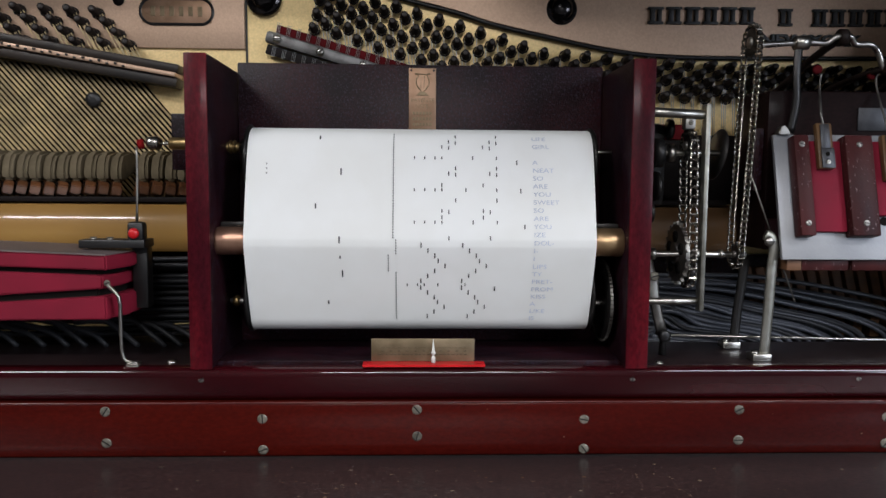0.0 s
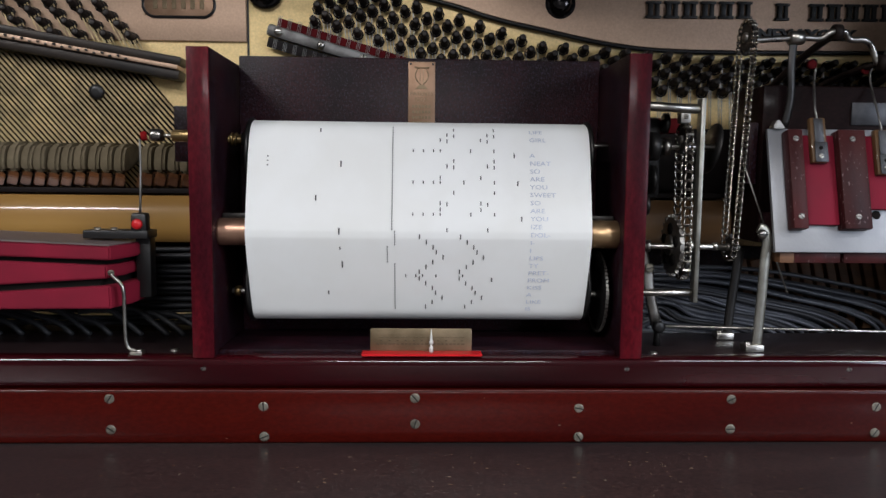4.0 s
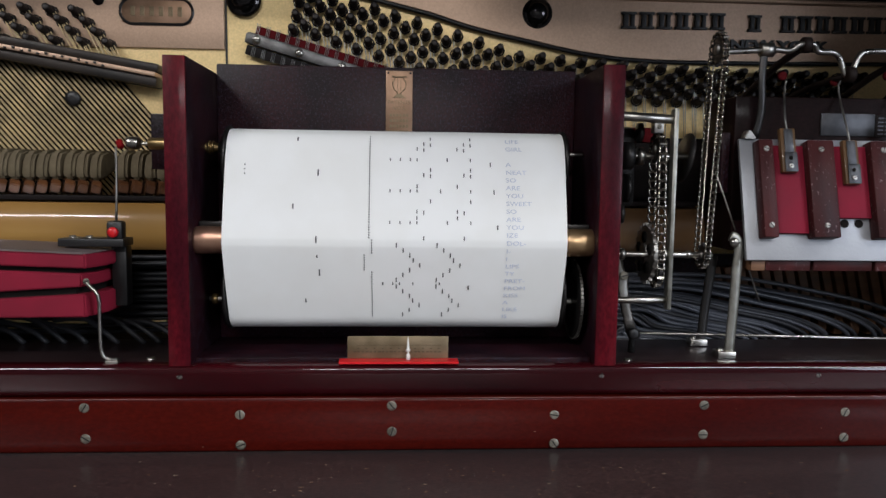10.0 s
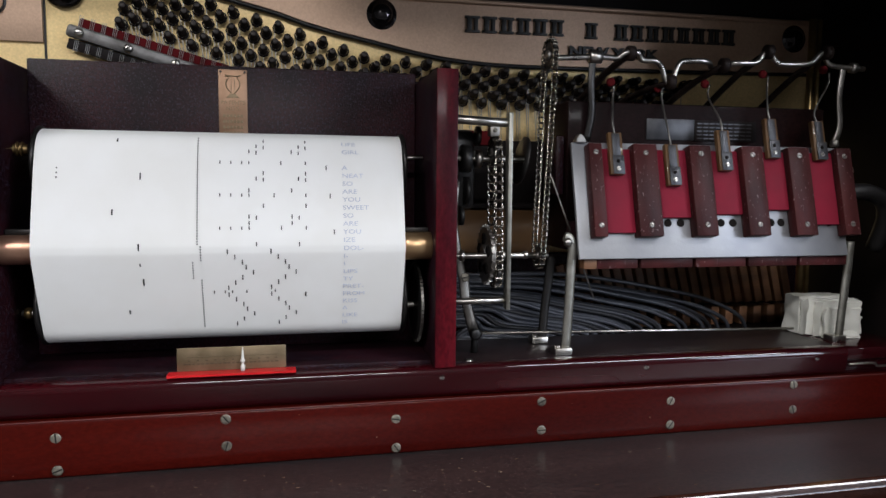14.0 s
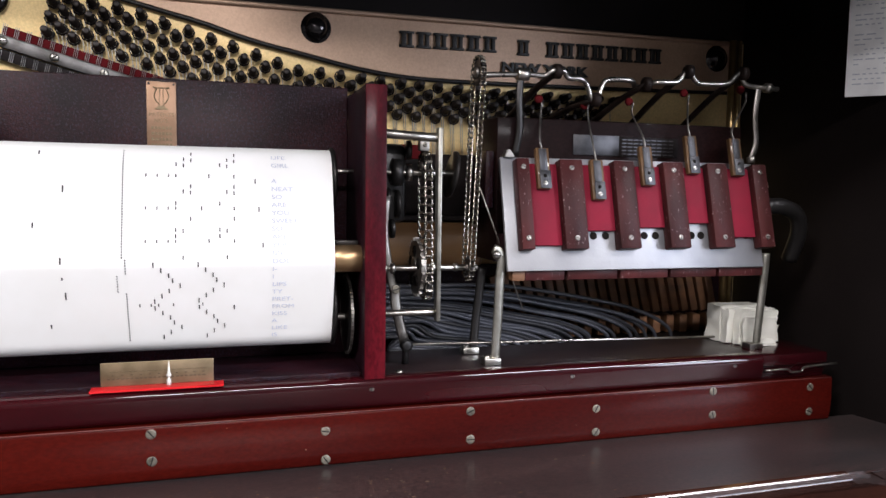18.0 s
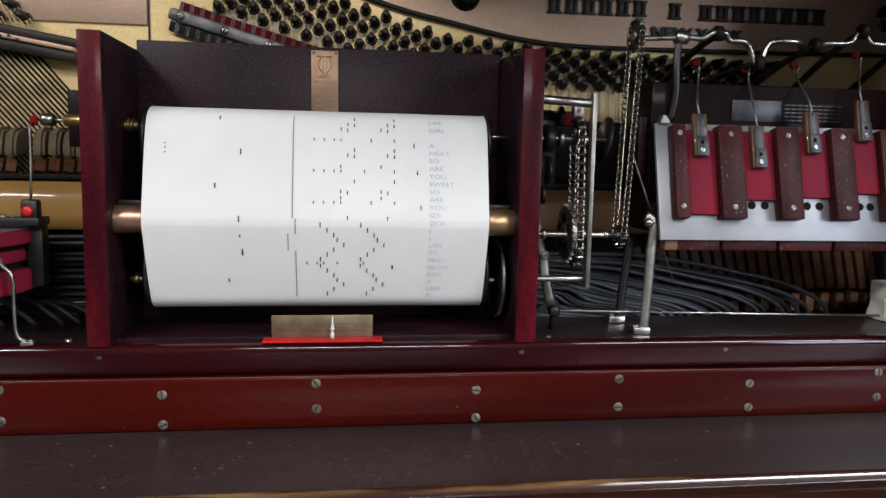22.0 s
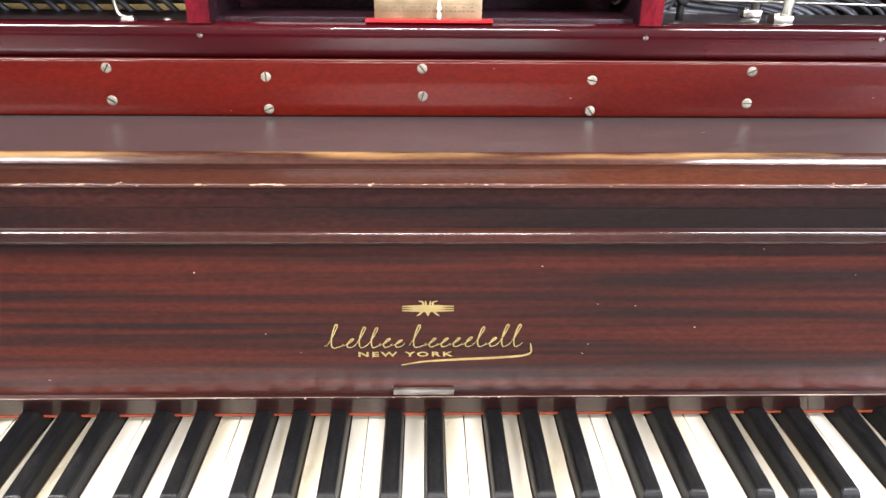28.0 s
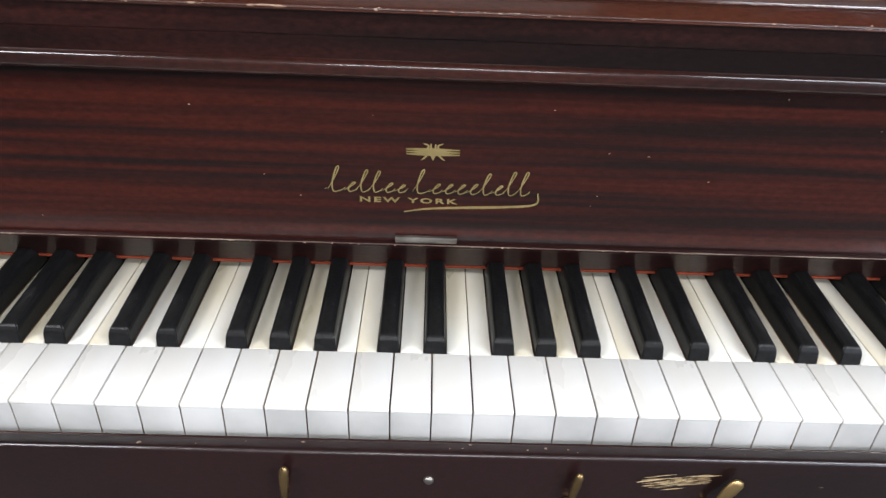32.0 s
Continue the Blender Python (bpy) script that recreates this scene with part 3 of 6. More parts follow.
# mechanism shelf: lip, screwed rail and the shelf top
shelf = thing("mechanism_shelf", "dark red varnished shelf with a screwed-on front rail", "shelf", at=(0, 0.05, 0.93))
part("top_board", box(XL, 0.5762, 0.0180, 0.105, 0.984, 0.9985, 0.001), shelf_wood, shelf, "near black varnished shelf top")
part("lip", extrude_x(rounded([(0.0185, 1.0000), (-0.0016, 1.0000), (0.0022, 0.9722), (0.0185, 0.9722)], 0.0085, 12), XL, 0.5762), lip_wood, shelf, "dark red rounded lip")
part("front_rail", extrude_x(rounded([(0.012, 0.9718), (-0.0004, 0.9718), (-0.0011, 0.9520), (-0.0002, 0.9345), (0.0022, 0.9255), (0.012, 0.9252)], 0.0030, 6), XL, 0.663), rail_red, shelf, "red varnished rail with slotted screws")
# Pinkish tube paints the light caught by the rail's top edge.
part("rail_edge_wear", tube([(XL, -0.0002, 0.9716), (-0.2, -0.0003, 0.9714), (0.1, -0.0001, 0.9716), (0.4, -0.0003, 0.9714), (0.662, -0.0002, 0.9716)], 0.0006, 6, 4), edge_glint, shelf, "pinkish line painted as light on the upper rail edge")
part("rail_wear", tube([(XL, -0.1745, 0.7738), (-0.3, -0.1748, 0.7738), (0.0, -0.1745, 0.7738), (0.3, -0.1748, 0.7738), (XR, -0.1745, 0.7738)], 0.00036, 6, 4), worn_pale, fall, "pale worn edge of the rail")
# Unseen board added over the treble end to keep lamp light off the plate.
shade_bm = bmesh.new()
SHADE_CORNERS = ((0.085, 0.0495), (0.150, -0.225), (0.340, -0.315), (0.640, -0.305), (0.738, 0.0495))
low, high = ([shade_bm.verts.new((x, y, z)) for x, y in SHADE_CORNERS] for z in (1.425, 1.449))
shade_bm.faces.new(low)
shade_bm.faces.new(high[::-1])
for i in range(len(SHADE_CORNERS)):
    shade_bm.faces.new((low[i], high[i], high[(i + 1) % len(SHADE_CORNERS)], low[(i + 1) % len(SHADE_CORNERS)]))
bmesh.ops.recalc_face_normals(shade_bm, faces=shade_bm.faces[:])
part("lid_flap", shade_bm, case_dark, piano, "unseen dark board added to shade the plate")


# ---- spool box with the music roll ----
spool_box = thing("spool_box", "dark mahogany spool box, open at the front", "spool box", at=(0, 0.05, 0.9985))
for x0, x1 in ((-0.1850, -0.1670), (0.1670, 0.1855)):
    side = part("side", box(x0, x1, 0.0015, 0.112, 0.9988, 1.2485, 0.0012), box_wood, spool_box)
    part("edge_strip", box(x0 + 0.0002, x1 - 0.0002, -0.0008, 0.0015, 0.9988, 1.2483, 0.0007), box_edge, side, "reddish varnished front edge")
part("back", box(-0.1668, 0.1668, 0.095, 0.110, 0.9988, 1.2570, 0.0015), box_wood, spool_box)
part("bottom", box(-0.1668, 0.1668, 0.012, 0.0945, 0.9988, 1.0030, 0.0005), box_wood, spool_box)
part("corner_block", box(-0.2280, -0.1852, 0.098, 0.112, 1.160, 1.2110, 0.001), box_wood, spool_box)

patent = thing("patent_plate", "small tarnished brass patent plate on the spool box back", "plate", at=(0.0008, 0.0945, 1.19))
part("plate", box(-0.0117, 0.0132, 0.0925, 0.0948, 1.1880, 1.2537, 0.0008), plate_brass, patent)
for k, (bx, bz) in enumerate(((-0.0095, 1.2515), (0.0110, 1.2515))):
    screw("nail", bx, 0.0925, bz, 0.0010, 20 * k, patent, dark_steel)
emblem = bmesh.new()
for s in (-1, 1):
    tube([(0.0008 + s * 0.0012, 0.0922, 1.2330), (0.0008 + s * 0.0050, 0.0922, 1.2375), (0.0008 + s * 0.0060, 0.0922, 1.2425), (0.0008 + s * 0.0038, 0.0922, 1.2475), (0.0008 + s * 0.0068, 0.0922, 1.2488)], 0.00055, 6, 5, emblem)
    tube([(0.0008 + s * 0.0015, 0.0922, 1.2350), (0.0008 + s * 0.0015, 0.0922, 1.2470)], 0.0003, 5, 0, emblem)
tube([(-0.0060, 0.0922, 1.2480), (0.0076, 0.0922, 1.2480)], 0.0005, 6, 0, emblem)
extrude_y([(-0.0050, 1.2290), (0.0066, 1.2290), (0.0030, 1.2325), (-0.0014, 1.2325)], 0.0918, 0.0927, emblem)
part("emblem", emblem, scale_brass, patent, "dark engraved lyre emblem")
for body, z in (("PATENTS", 1.2245), ("NO'S.", 1.2193)):
    words("lettering", body, 0.0052, pose(0.0008, 0.0923, z, 90), scale_brass, patent)
bars = bmesh.new()
for z in (1.2130, 1.2080, 1.2030, 1.1980):
    for k in range(6):
        box(-0.0080 + k * 0.0030, -0.0058 + k * 0.0030, 0.0921, 0.0927, z - 0.0013, z + 0.0013, 0, bars)
tagged(part("worn_marking", bars, scale_brass, patent, "", False), kind="stuff")

tracker = thing("tracker_bar", "copper-coloured tracker bar across the spool box", "tracker bar", at=(0, 0.0215, 1.101))
part("bar", lathe([(0, 0.0113), (0.002, 0.0115), (0.332, 0.0115), (0.334, 0.0113)], (-0.167, 0.0215, 1.1010), (0.167, 0.0215, 1.1010), 32), copper, tracker)
part("end_sleeve", lathe([(0, 0.0114), (0.0005, 0.0119), (0.0225, 0.0119), (0.0230, 0.0114)], (0.1440, 0.0215, 1.1010), (0.1670, 0.0215, 1.1010), 32), sleeve_brass, tracker, "golden brass end of the bar")
part("ear", box(-0.166, -0.146, 0.026, 0.034, 1.1115, 1.1165, 0.001), dark_steel, tracker)
part("ear", box(0.146, 0.166, 0.026, 0.034, 1.1115, 1.1165, 0.001), dark_steel, tracker)

# the web of paper from the upper roll over the bar to the take-up spool, as rows of y, z
PAPER = curve_points([(0, 0.060, 1.1957), (0, 0.046, 1.1942), (0, 0.034, 1.1870), (0, 0.0255, 1.170), (0, 0.0160, 1.135), (0, 0.0098, 1.110), (0, 0.0085, 1.1005),
                      (0, 0.0105, 1.091), (0, 0.0195, 1.064), (0, 0.0280, 1.042), (0, 0.0345, 1.0292), (0, 0.0445, 1.0232), (0, 0.058, 1.0216)], 8)
LENGTHS = [0.0]
for a, b in zip(PAPER, PAPER[1:]):
    LENGTHS.append(LENGTHS[-1] + (b - a).length)


def on_paper(z):
    """The place and the outward direction of the web at a height."""
    for a, b in zip(PAPER, PAPER[1:]):
        if b.z <= z <= a.z:
            u = (a.z - z) / max(1e-9, a.z - b.z)
            d = (b - a).normalized()
            return a.lerp(b, u), Vector((0, d.z, -d.y))
    return PAPER[-1], Vector((0, -1, 0))


roll = thing("music_roll", "white punched paper music roll on black flanged spools", "music roll", at=(0, 0.058, 1.053))
web = bmesh.new()
cols = 24
grid = []
for side_off in (0.0, 0.0003):
    rows_ = []
    for i, p in enumerate(PAPER):
        d = (PAPER[min(i + 1, len(PAPER) - 1)] - PAPER[max(i - 1, 0)]).normalized()
        nrm = Vector((0, d.z, -d.y))
        row = []
        for c in range(cols + 1):
            x = -0.1432 + 0.2864 * c / cols
            sag = 0.0007 * noise.noise(Vector((x * 14, p.z * 16, 3.1)))
            row.append(web.verts.new(Vector((x, p.y, p.z)) - nrm * (side_off - sag * (1 if 4 < i < len(PAPER) - 4 else 0))))
        rows_.append(row)
    grid.append(rows_)
for g, rows_ in enumerate(grid):
    for r0, r1 in zip(rows_, rows_[1:]):
        for c in range(cols):
            q = (r0[c], r0[c + 1], r1[c + 1], r1[c])
            web.faces.new(q if g else q[::-1])
bmesh.ops.recalc_face_normals(web, faces=web.faces[:])
part("paper_web", web, paper, roll, "white paper with rows of small punched slots")
part("upper_roll", lathe([(0, 0.0275), (0.2864, 0.0275)], (-0.1432, 0.058, 1.168), (0.1432, 0.058, 1.168), 40), paper, roll)
part("lower_roll", lathe([(0, 0.0292), (0.2864, 0.0292)], (-0.1432, 0.058, 1.0510), (0.1432, 0.058, 1.0510), 40), paper, roll)
for z, r in ((1.168, 0.0300), (1.0525, 0.0335)):
    for s in (-1, 1):
        fl = lathe([(0, r * 0.35), (0.0005, r - 0.001), (0.0015, r), (0.0030, r), (0.0040, r - 0.001), (0.0055, r * 0.7), (0.0058, r * 0.3)], (s * 0.1440, 0.058, z), (s * 0.1560, 0.058, z), 40)
        part("flange", fl, dark_steel, roll, "glossy black spool flange")
ring = bmesh.new()
for k in range(64):
    a = 2 * math.pi * k / 64
    c = Vector((0.1600, 0.054 + 0.0355 * math.cos(a), 1.0470 + 0.0355 * math.sin(a)))
    box(-0.0011, 0.0011, -0.0009, 0.0009, -0.0013, 0.0013, 0, ring, Matrix.Translation(c) @ Matrix.Rotation(a, 4, "X"))
part("gear_teeth", ring, dull_steel, roll, "fine worn steel teeth", False)
gear = lathe([(0, 0.020), (0.0003, 0.034), (0.0022, 0.034), (0.0025, 0.020)], (0.1588, 0.054, 1.0470), (0.1620, 0.054, 1.0470), 48)
part("gear_disc", gear, dark_steel, roll, "dark gear disc")
for a, b, r, m in (((-0.1850, 0.058, 1.179), (-0.1535, 0.058, 1.179), 0.0042, brass), ((-0.1560, 0.058, 1.179), (-0.1480, 0.058, 1.179), 0.0062, dark_steel), ((0.1460, 0.058, 1.1772), (0.1668, 0.058, 1.1772), 0.0022, steel),
                   ((-0.1668, 0.058, 1.0455), (-0.1510, 0.058, 1.0455), 0.0026, dull_steel), ((0.1500, 0.058, 1.0440), (0.1668, 0.058, 1.0440), 0.0028, dull_steel)):
    part("spindle", rod(a, b, r), m, roll)
for x in (-0.1655, -0.1620):
    part("collar", rod((x, 0.058, 1.179), (x + 0.0028, 0.058, 1.179), 0.0062), brass, roll)
part("collar", rod((-0.1640, 0.058, 1.0455), (-0.1585, 0.058, 1.0455), 0.0052, 6), brass, roll)
part("collar", rod((0.1640, 0.058, 1.0440), (0.1666, 0.058, 1.0440), 0.0050, 6), brass, roll)


def slot(bm, x, z, long, wide=0.00095):
    """A punched slot: a small plate that lies on the web."""
    p, nrm = on_paper(z)
    up = Vector((1, 0, 0)).cross(nrm)
    if up.z < 0:
        up = -up
    m = Matrix((Vector((1, 0, 0)), up, nrm)).transposed().to_4x4()
    m.translation = Vector((x, p.y, p.z)) + nrm * 0.0006
    h = [bm.verts.new(m @ Vector((a * wide / 2, b * long / 2, 0))) for a, b in ((-1, -1), (1, -1), (1, 1), (-1, 1))]
    bm.faces.new(h)


HOLE = 0.00282
holes = bmesh.new()
z = 1.1890
while z > 1.034:
    x = -0.0232 if z > 1.1035 else (-0.0208 if z > 1.0910 or z < 1.0770 else -0.0270)
    slot(holes, x, z, 0.0013, 0.0009)
    z -= 0.0021


def note_at(index, z, long=0.0034):
    slot(holes, -0.0060 + HOLE * index, z, long, 0.00085)


# three bars above the tracker bar: four chord dots on each beat, and falling triplets doubled at the octave
for bar in range(4):
    beat = 1.1960 - 0.0262 * bar
    for index in (0, 3, 6, 8):
        if beat < 1.19:
            note_at(index, beat, 0.0026)
    for step, index in enumerate((12, 10, 8)):
        for z in (beat - 0.0085 - 0.0043 * step, beat + 0.0125 - 0.0043 * step):
            if 1.103 < z < 1.191 and (bar + step) % 4 != 3:
                note_at(index, z)
                note_at(index + 12, z)
    if beat < 1.19:
        note_at(15 + 2 * (bar % 2), beat)
        note_at(24, beat, 0.0030)
        note_at(29 + bar, beat - 0.0005 - 0.0030 * (bar % 2), 0.0040)
# below it: a run up and down, doubled at the octave, twice
for run in range(2):
    for step, index in enumerate((3, 5, 7, 8, 10, 7, 5, 3)):
        z = 1.0990 - 0.0043 * step - 0.0360 * run
        if z > 1.036:
            note_at(index - 1, z, 0.0042)
            note_at(index + 11, z, 0.0042)
for index in (-2, 1, 3, 7, 15):
    note_at(index, 1.0655, 0.0026)
for x, z, d in ((-0.0840, 1.186, 0.004), (-0.0660, 1.158, 0.0055), (-0.0860, 1.130, 0.0045), (-0.0665, 1.103, 0.0055), (-0.0660, 1.089, 0.0025), (-0.0645, 1.075, 0.0060), (-0.0770, 1.050, 0.0035), (0.0610, 1.062, 0.0040)):
    slot(holes, x, z, d, 0.0011)
for k in range(3):
    slot(holes, -0.1265, 1.1640 - k * 0.0037, 0.0012, 0.001)
tagged(part("punched_pattern", holes, hole_grey, roll, "dark punched note slots", False), kind="stuff")
LYRIC = ("LIFE", "GIRL", "", "A", "NEAT", "SO", "ARE", "YOU", "SWEET", "SO", "ARE", "YOU", "IZE", "DOL-", "I-", "I", "LIPS", "TY", "PRET-", "FROM", "KISS", "A", "LIKE", "IS")
for k, body in enumerate(LYRIC):
    z = 1.1860 - k * 0.00655
    if not body:
        continue
    p, nrm = on_paper(z)
    lean = math.degrees(math.atan2(-nrm.z, -nrm.y))
    words("lyric_word", body, 0.0052, pose(0.0915, p.y + nrm.y * 0.0006, p.z + nrm.z * 0.0006, 90 + lean), ink, roll, depth=0.0, align="LEFT", stretch=1.35)

tempo = thing("tempo_scale", "tarnished brass tempo scale with a white pointer and red strip", "tempo scale", at=(0.0016, 0.012, 0.9988))
part("plate", box(-0.0410, 0.0443, 0.0120, 0.0132, 0.9995, 1.0213, 0.0005), scale_brass, tempo)
marks = bmesh.new()
for k in range(22):
    x = -0.036 + k * 0.0034
    box(x, x + (0.0022 if k % 3 else 0.0028), 0.01185, 0.0122, 1.0075, 1.0087, 0, marks)
    if k % 2:
        box(x, x + 0.0018, 0.01185, 0.0122, 1.0105, 1.0115, 0, marks)
box(-0.034, 0.038, 0.01185, 0.0122, 1.0135, 1.0139, 0, marks)
part("engraved_scale", marks, engraved, tempo, "", False)
part("red_strip", extrude_x([(0.0118, 0.9995), (0.0010, 0.9999), (-0.0008, 1.0008), (0.0005, 1.0022), (0.0118, 1.0024)], -0.0473, 0.0522), red_paint, tempo, "bright red strip")
part("pointer", lathe([(0, 0.0017), (0.004, 0.0018), (0.0055, 0.0008), (0.0066, 0.0008), (0.0074, 0.0019), (0.0088, 0.0019), (0.0094, 0.0012), (0.0192, 0.0003)], (0.0101, 0.0075, 1.0022), (0.0101, 0.0095, 1.0214), 14), white_paint, tempo, "white turned pointer")

# screws of the rail and the lip
RAIL_SCREWS = ((-0.3720, 0.9575, 0.9330), (-0.2530, 0.9647, 0.9388), (-0.1280, 0.9581, 0.9325), (-0.0032, 0.9653, 0.9433), (0.1341, 0.9566, 0.9319), (0.2633, 0.9644, 0.9386), (0.3884, 0.9575, 0.9351), (0.5172, 0.9659, 0.9420), (0.6352, 0.9628, 0.9368))
for k, (x, za, zb) in enumerate(RAIL_SCREWS):
    screw("rail_screw", x, -0.0003, za, 0.0041, 37 * k + 20, shelf)
    screw("rail_screw", x + 0.0003, -0.0003, zb, 0.0041, 53 * k + 95, shelf)
for k, x in enumerate((-0.3650, -0.1765, 0.1737, 0.3632, 0.5420)):
    screw("lip_screw", x, 0.0004, 0.9908, 0.0027, 41 * k, shelf, dull_steel)
for x, y in ((-0.2080, 0.026), (0.2020, 0.020), (0.620, 0.045)):
    screw("shelf_screw", x, y, 0.9985, 0.0038, 30, shelf, steel, (0, 0, 1), 1.2)
part("end_board", box(0.5765, 0.6570, 0.0012, 0.105, 0.9870, 0.99845, 0.0012), lip_wood, shelf)
part("under_board", box(0.5765, 0.6570, 0.0060, 0.105, 0.9722, 0.9865, 0.001), lip_wood, shelf)
part("latch_wire", tube([(0.578, -0.0005, 0.9832), (0.604, -0.0015, 0.9835), (0.609, -0.002, 0.9805), (0.622, -0.002, 0.9808), (0.628, -0.001, 0.9845), (0.668, 0.0, 0.986)], 0.0013, 6, 4), steel, shelf, "bent steel latch wire")
stamped = bmesh.new()
for k in range(5):
    box(0.5905 + k * 0.0062, 0.5945 + k * 0.0062, -0.0007, 0.0, 0.9492, 0.9542, 0, stamped)
part("stamped_bars", stamped, stamp_red, shelf, "faint stamped marks", False)


# ---- iron plate, pins and strings ----
plate = thing("iron_plate", "gilded cast iron string plate with raised black lettering", "string plate", at=(0.03, 0.22, 0.95))
part("casting", box(XL, XR, 0.2150, 0.2300, 0.93, 1.3575, 0), bright_gold, plate)
# raised upper frame, whose lower edge sweeps down to the treble
sweep = curve_points([(-0.0745, 0, 1.3570), (-0.0445, 0, 1.3507), (0.0105, 0, 1.3380), (0.0387, 0, 1.3312), (0.0676, 0, 1.3224), (0.0971, 0, 1.3152), (0.1273, 0, 1.3092), (0.1834, 0, 1.2979), (0.2221, 0, 1.2921), (0.2617, 0, 1.2890), (0.3231, 0, 1.2880), (0.50, 0, 1.290), (0.70, 0, 1.294)], 5)
outline = [(p.x, p.z) for p in sweep] + [(0.70, 1.3575), (-0.0746, 1.3575)]
part("upper_frame", extrude_y(outline, 0.2085, 0.2152, None, 0.0015), gold_iron, plate)
edge = tube([(p.x, 0.2095, p.z - 0.0012) for p in sweep], 0.0024, 6, 0)
part("frame_edge", edge, black_iron, plate, "dark outlined edge")
part("top_rib", tube([(-0.07, 0.2075, 1.3545), (0.20, 0.2070, 1.3545), (0.43, 0.2070, 1.3545), (0.69, 0.2070, 1.3545)], 0.0030, 8, 4), gold_iron, plate)
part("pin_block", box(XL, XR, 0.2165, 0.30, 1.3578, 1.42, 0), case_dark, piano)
part("seam", box(-0.1862, -0.1842, 0.2135, 0.2152, 1.2500, 1.3573, 0), black_iron, plate, "dark vertical seam")
part("bass_panel", box(-0.66, -0.1866, 0.2115, 0.2151, 1.2900, 1.3573, 0.001), gold_iron, plate)
oval = bmesh.new()
for s in (0, 1):
    ring_pts = []
    for k in range(33):
        a = 2 * math.pi * k / 32
        cx = 0.0245 if math.cos(a) > 0 else -0.0245
        ring_pts.append((-0.2570 + cx + 0.0133 * math.cos(a), 0.2110, 1.3277 + 0.0133 * math.sin(a)))
tube(ring_pts, 0.0016, 6, 0, oval)
serial = part("serial_plate", oval, black_iron, plate, "oval frame with a worn number")
part("serial_field", box(-0.2930, -0.2210, 0.2108, 0.2117, 1.3160, 1.3395, 0.0003), plate_brass, serial)
digits = bmesh.new()
for k in range(6):
    x = -0.2840 + k * 0.0098
    box(x, x + 0.0048, 0.2103, 0.2110, 1.3228, 1.3330, 0.0004, digits)
part("worn_marking", digits, scale_brass, serial, "", False)
for x, z, r in ((-0.1655, 1.3426, 0.0125), (0.1495, 1.3356, 0.0120), (0.6600, 1.3350, 0.0120)):
    b = part("plate_bolt", lathe([(0, r * 1.45), (0.003, r * 1.5), (0.005, r * 1.25), (0.0055, r), (0.009, r * 0.9), (0.0115, r * 0.55), (0.0122, r * 0.15)], (x, 0.2125, z), (x, 0.190, z), 28), black_iron, plate, "black domed plate bolt")
    b.active_material = bolt_steel
part("plate_hole", lathe([(0, 0.0055), (0.0008, 0.006)], (-0.3168, 0.2118, 1.3384), (-0.3168, 0.210, 1.3384), 20), slot_dark, plate)
part("nose_bolt", lathe([(0, 0.0082), (0.004, 0.0082), (0.0055, 0.0070), (0.006, 0.003)], (-0.3437, 0.2085, 1.2345), (-0.3437, 0.190, 1.2345), 20), black_iron, plate, "black nose bolt")

# the maker's line: plain raised black shapes, one for each character, and the town below
for n, x0, x1 in ((6, 0.2408, 0.3600), (1, 0.3830, 0.4010), (8, 0.4195, 0.5790)):
    w = (x1 - x0) / n
    for k in range(n):
        x = x0 + k * w
        zc = 1.3303 + 0.0002 * k
        bm = bmesh.new()
        box(x + w * 0.06, x + w * 0.90, 0.2052, 0.2086, zc - 0.0090, zc - 0.0062, 0.0004, bm)
        box(x + w * 0.06, x + w * 0.90, 0.2052, 0.2086, zc + 0.0062, zc + 0.0090, 0.0004, bm)
        box(x + w * 0.18, x + w * 0.44, 0.2052, 0.2086, zc - 0.0065, zc + 0.0065, 0.0004, bm)
        box(x + w * 0.58, x + w * 0.80, 0.2052, 0.2086, zc - 0.0065, zc + 0.0065, 0.0004, bm)
        part("raised_mark", bm, cast_black, plate)
words("town_lettering", "NEW YORK", 0.0155, pose(0.4200, 0.2070, 1.3060, 90), cast_black, plate, depth=0.0016, stretch=1.35, bold=0.0006)

# slanting brackets over the treble strings
hold = thing("pressure_bar", "bright steel pressure bar screwed over red felt and strings", "pressure bar", at=(-0.11, 0.205, 1.29))
d = Vector((0.1005, 0, -0.0290)).normalized()
lean = math.degrees(math.asin(-d.z))
base = Matrix.Translation((-0.1605, 0.2035, 1.3015)) @ Matrix.Rotation(radians(lean), 4, "Y")
part("steel_bar", box(-0.002, 0.150, -0.0045, 0.0035, -0.0062, 0.0062, 0.003, None, base), bar_steel, hold)
part("felt", box(0.006, 0.165, 0.002, 0.006, 0.0064, 0.0155, 0.001, None, base), dull_felt, hold, "dark red felt strip")
part("black_felt", box(0.001, 0.150, 0.001, 0.006, -0.0170, -0.0066, 0.001, None, base), case_dark, hold, "dark lower strip")
for k in range(3):
    q = base @ Vector((0.0105 + 0.0465 * k, -0.0045, 0))
    screw("screw", q.x, q.y, q.z, 0.0044, 40 * k, hold, steel, (0, -1, 0), 1.3)
threads = bmesh.new()
for k in range(15):
    for j in range(3):
        q = base @ Vector((0.006 + 0.0108 * k + 0.0016 * j, 0.0005, 0.0175))
        e = base @ Vector((0.008 + 0.0108 * k + 0.0016 * j, 0.0005, -0.0180))
        rod(q, e, 0.00030, 5, threads, 0)
part("string_pattern", threads, string_steel, hold)


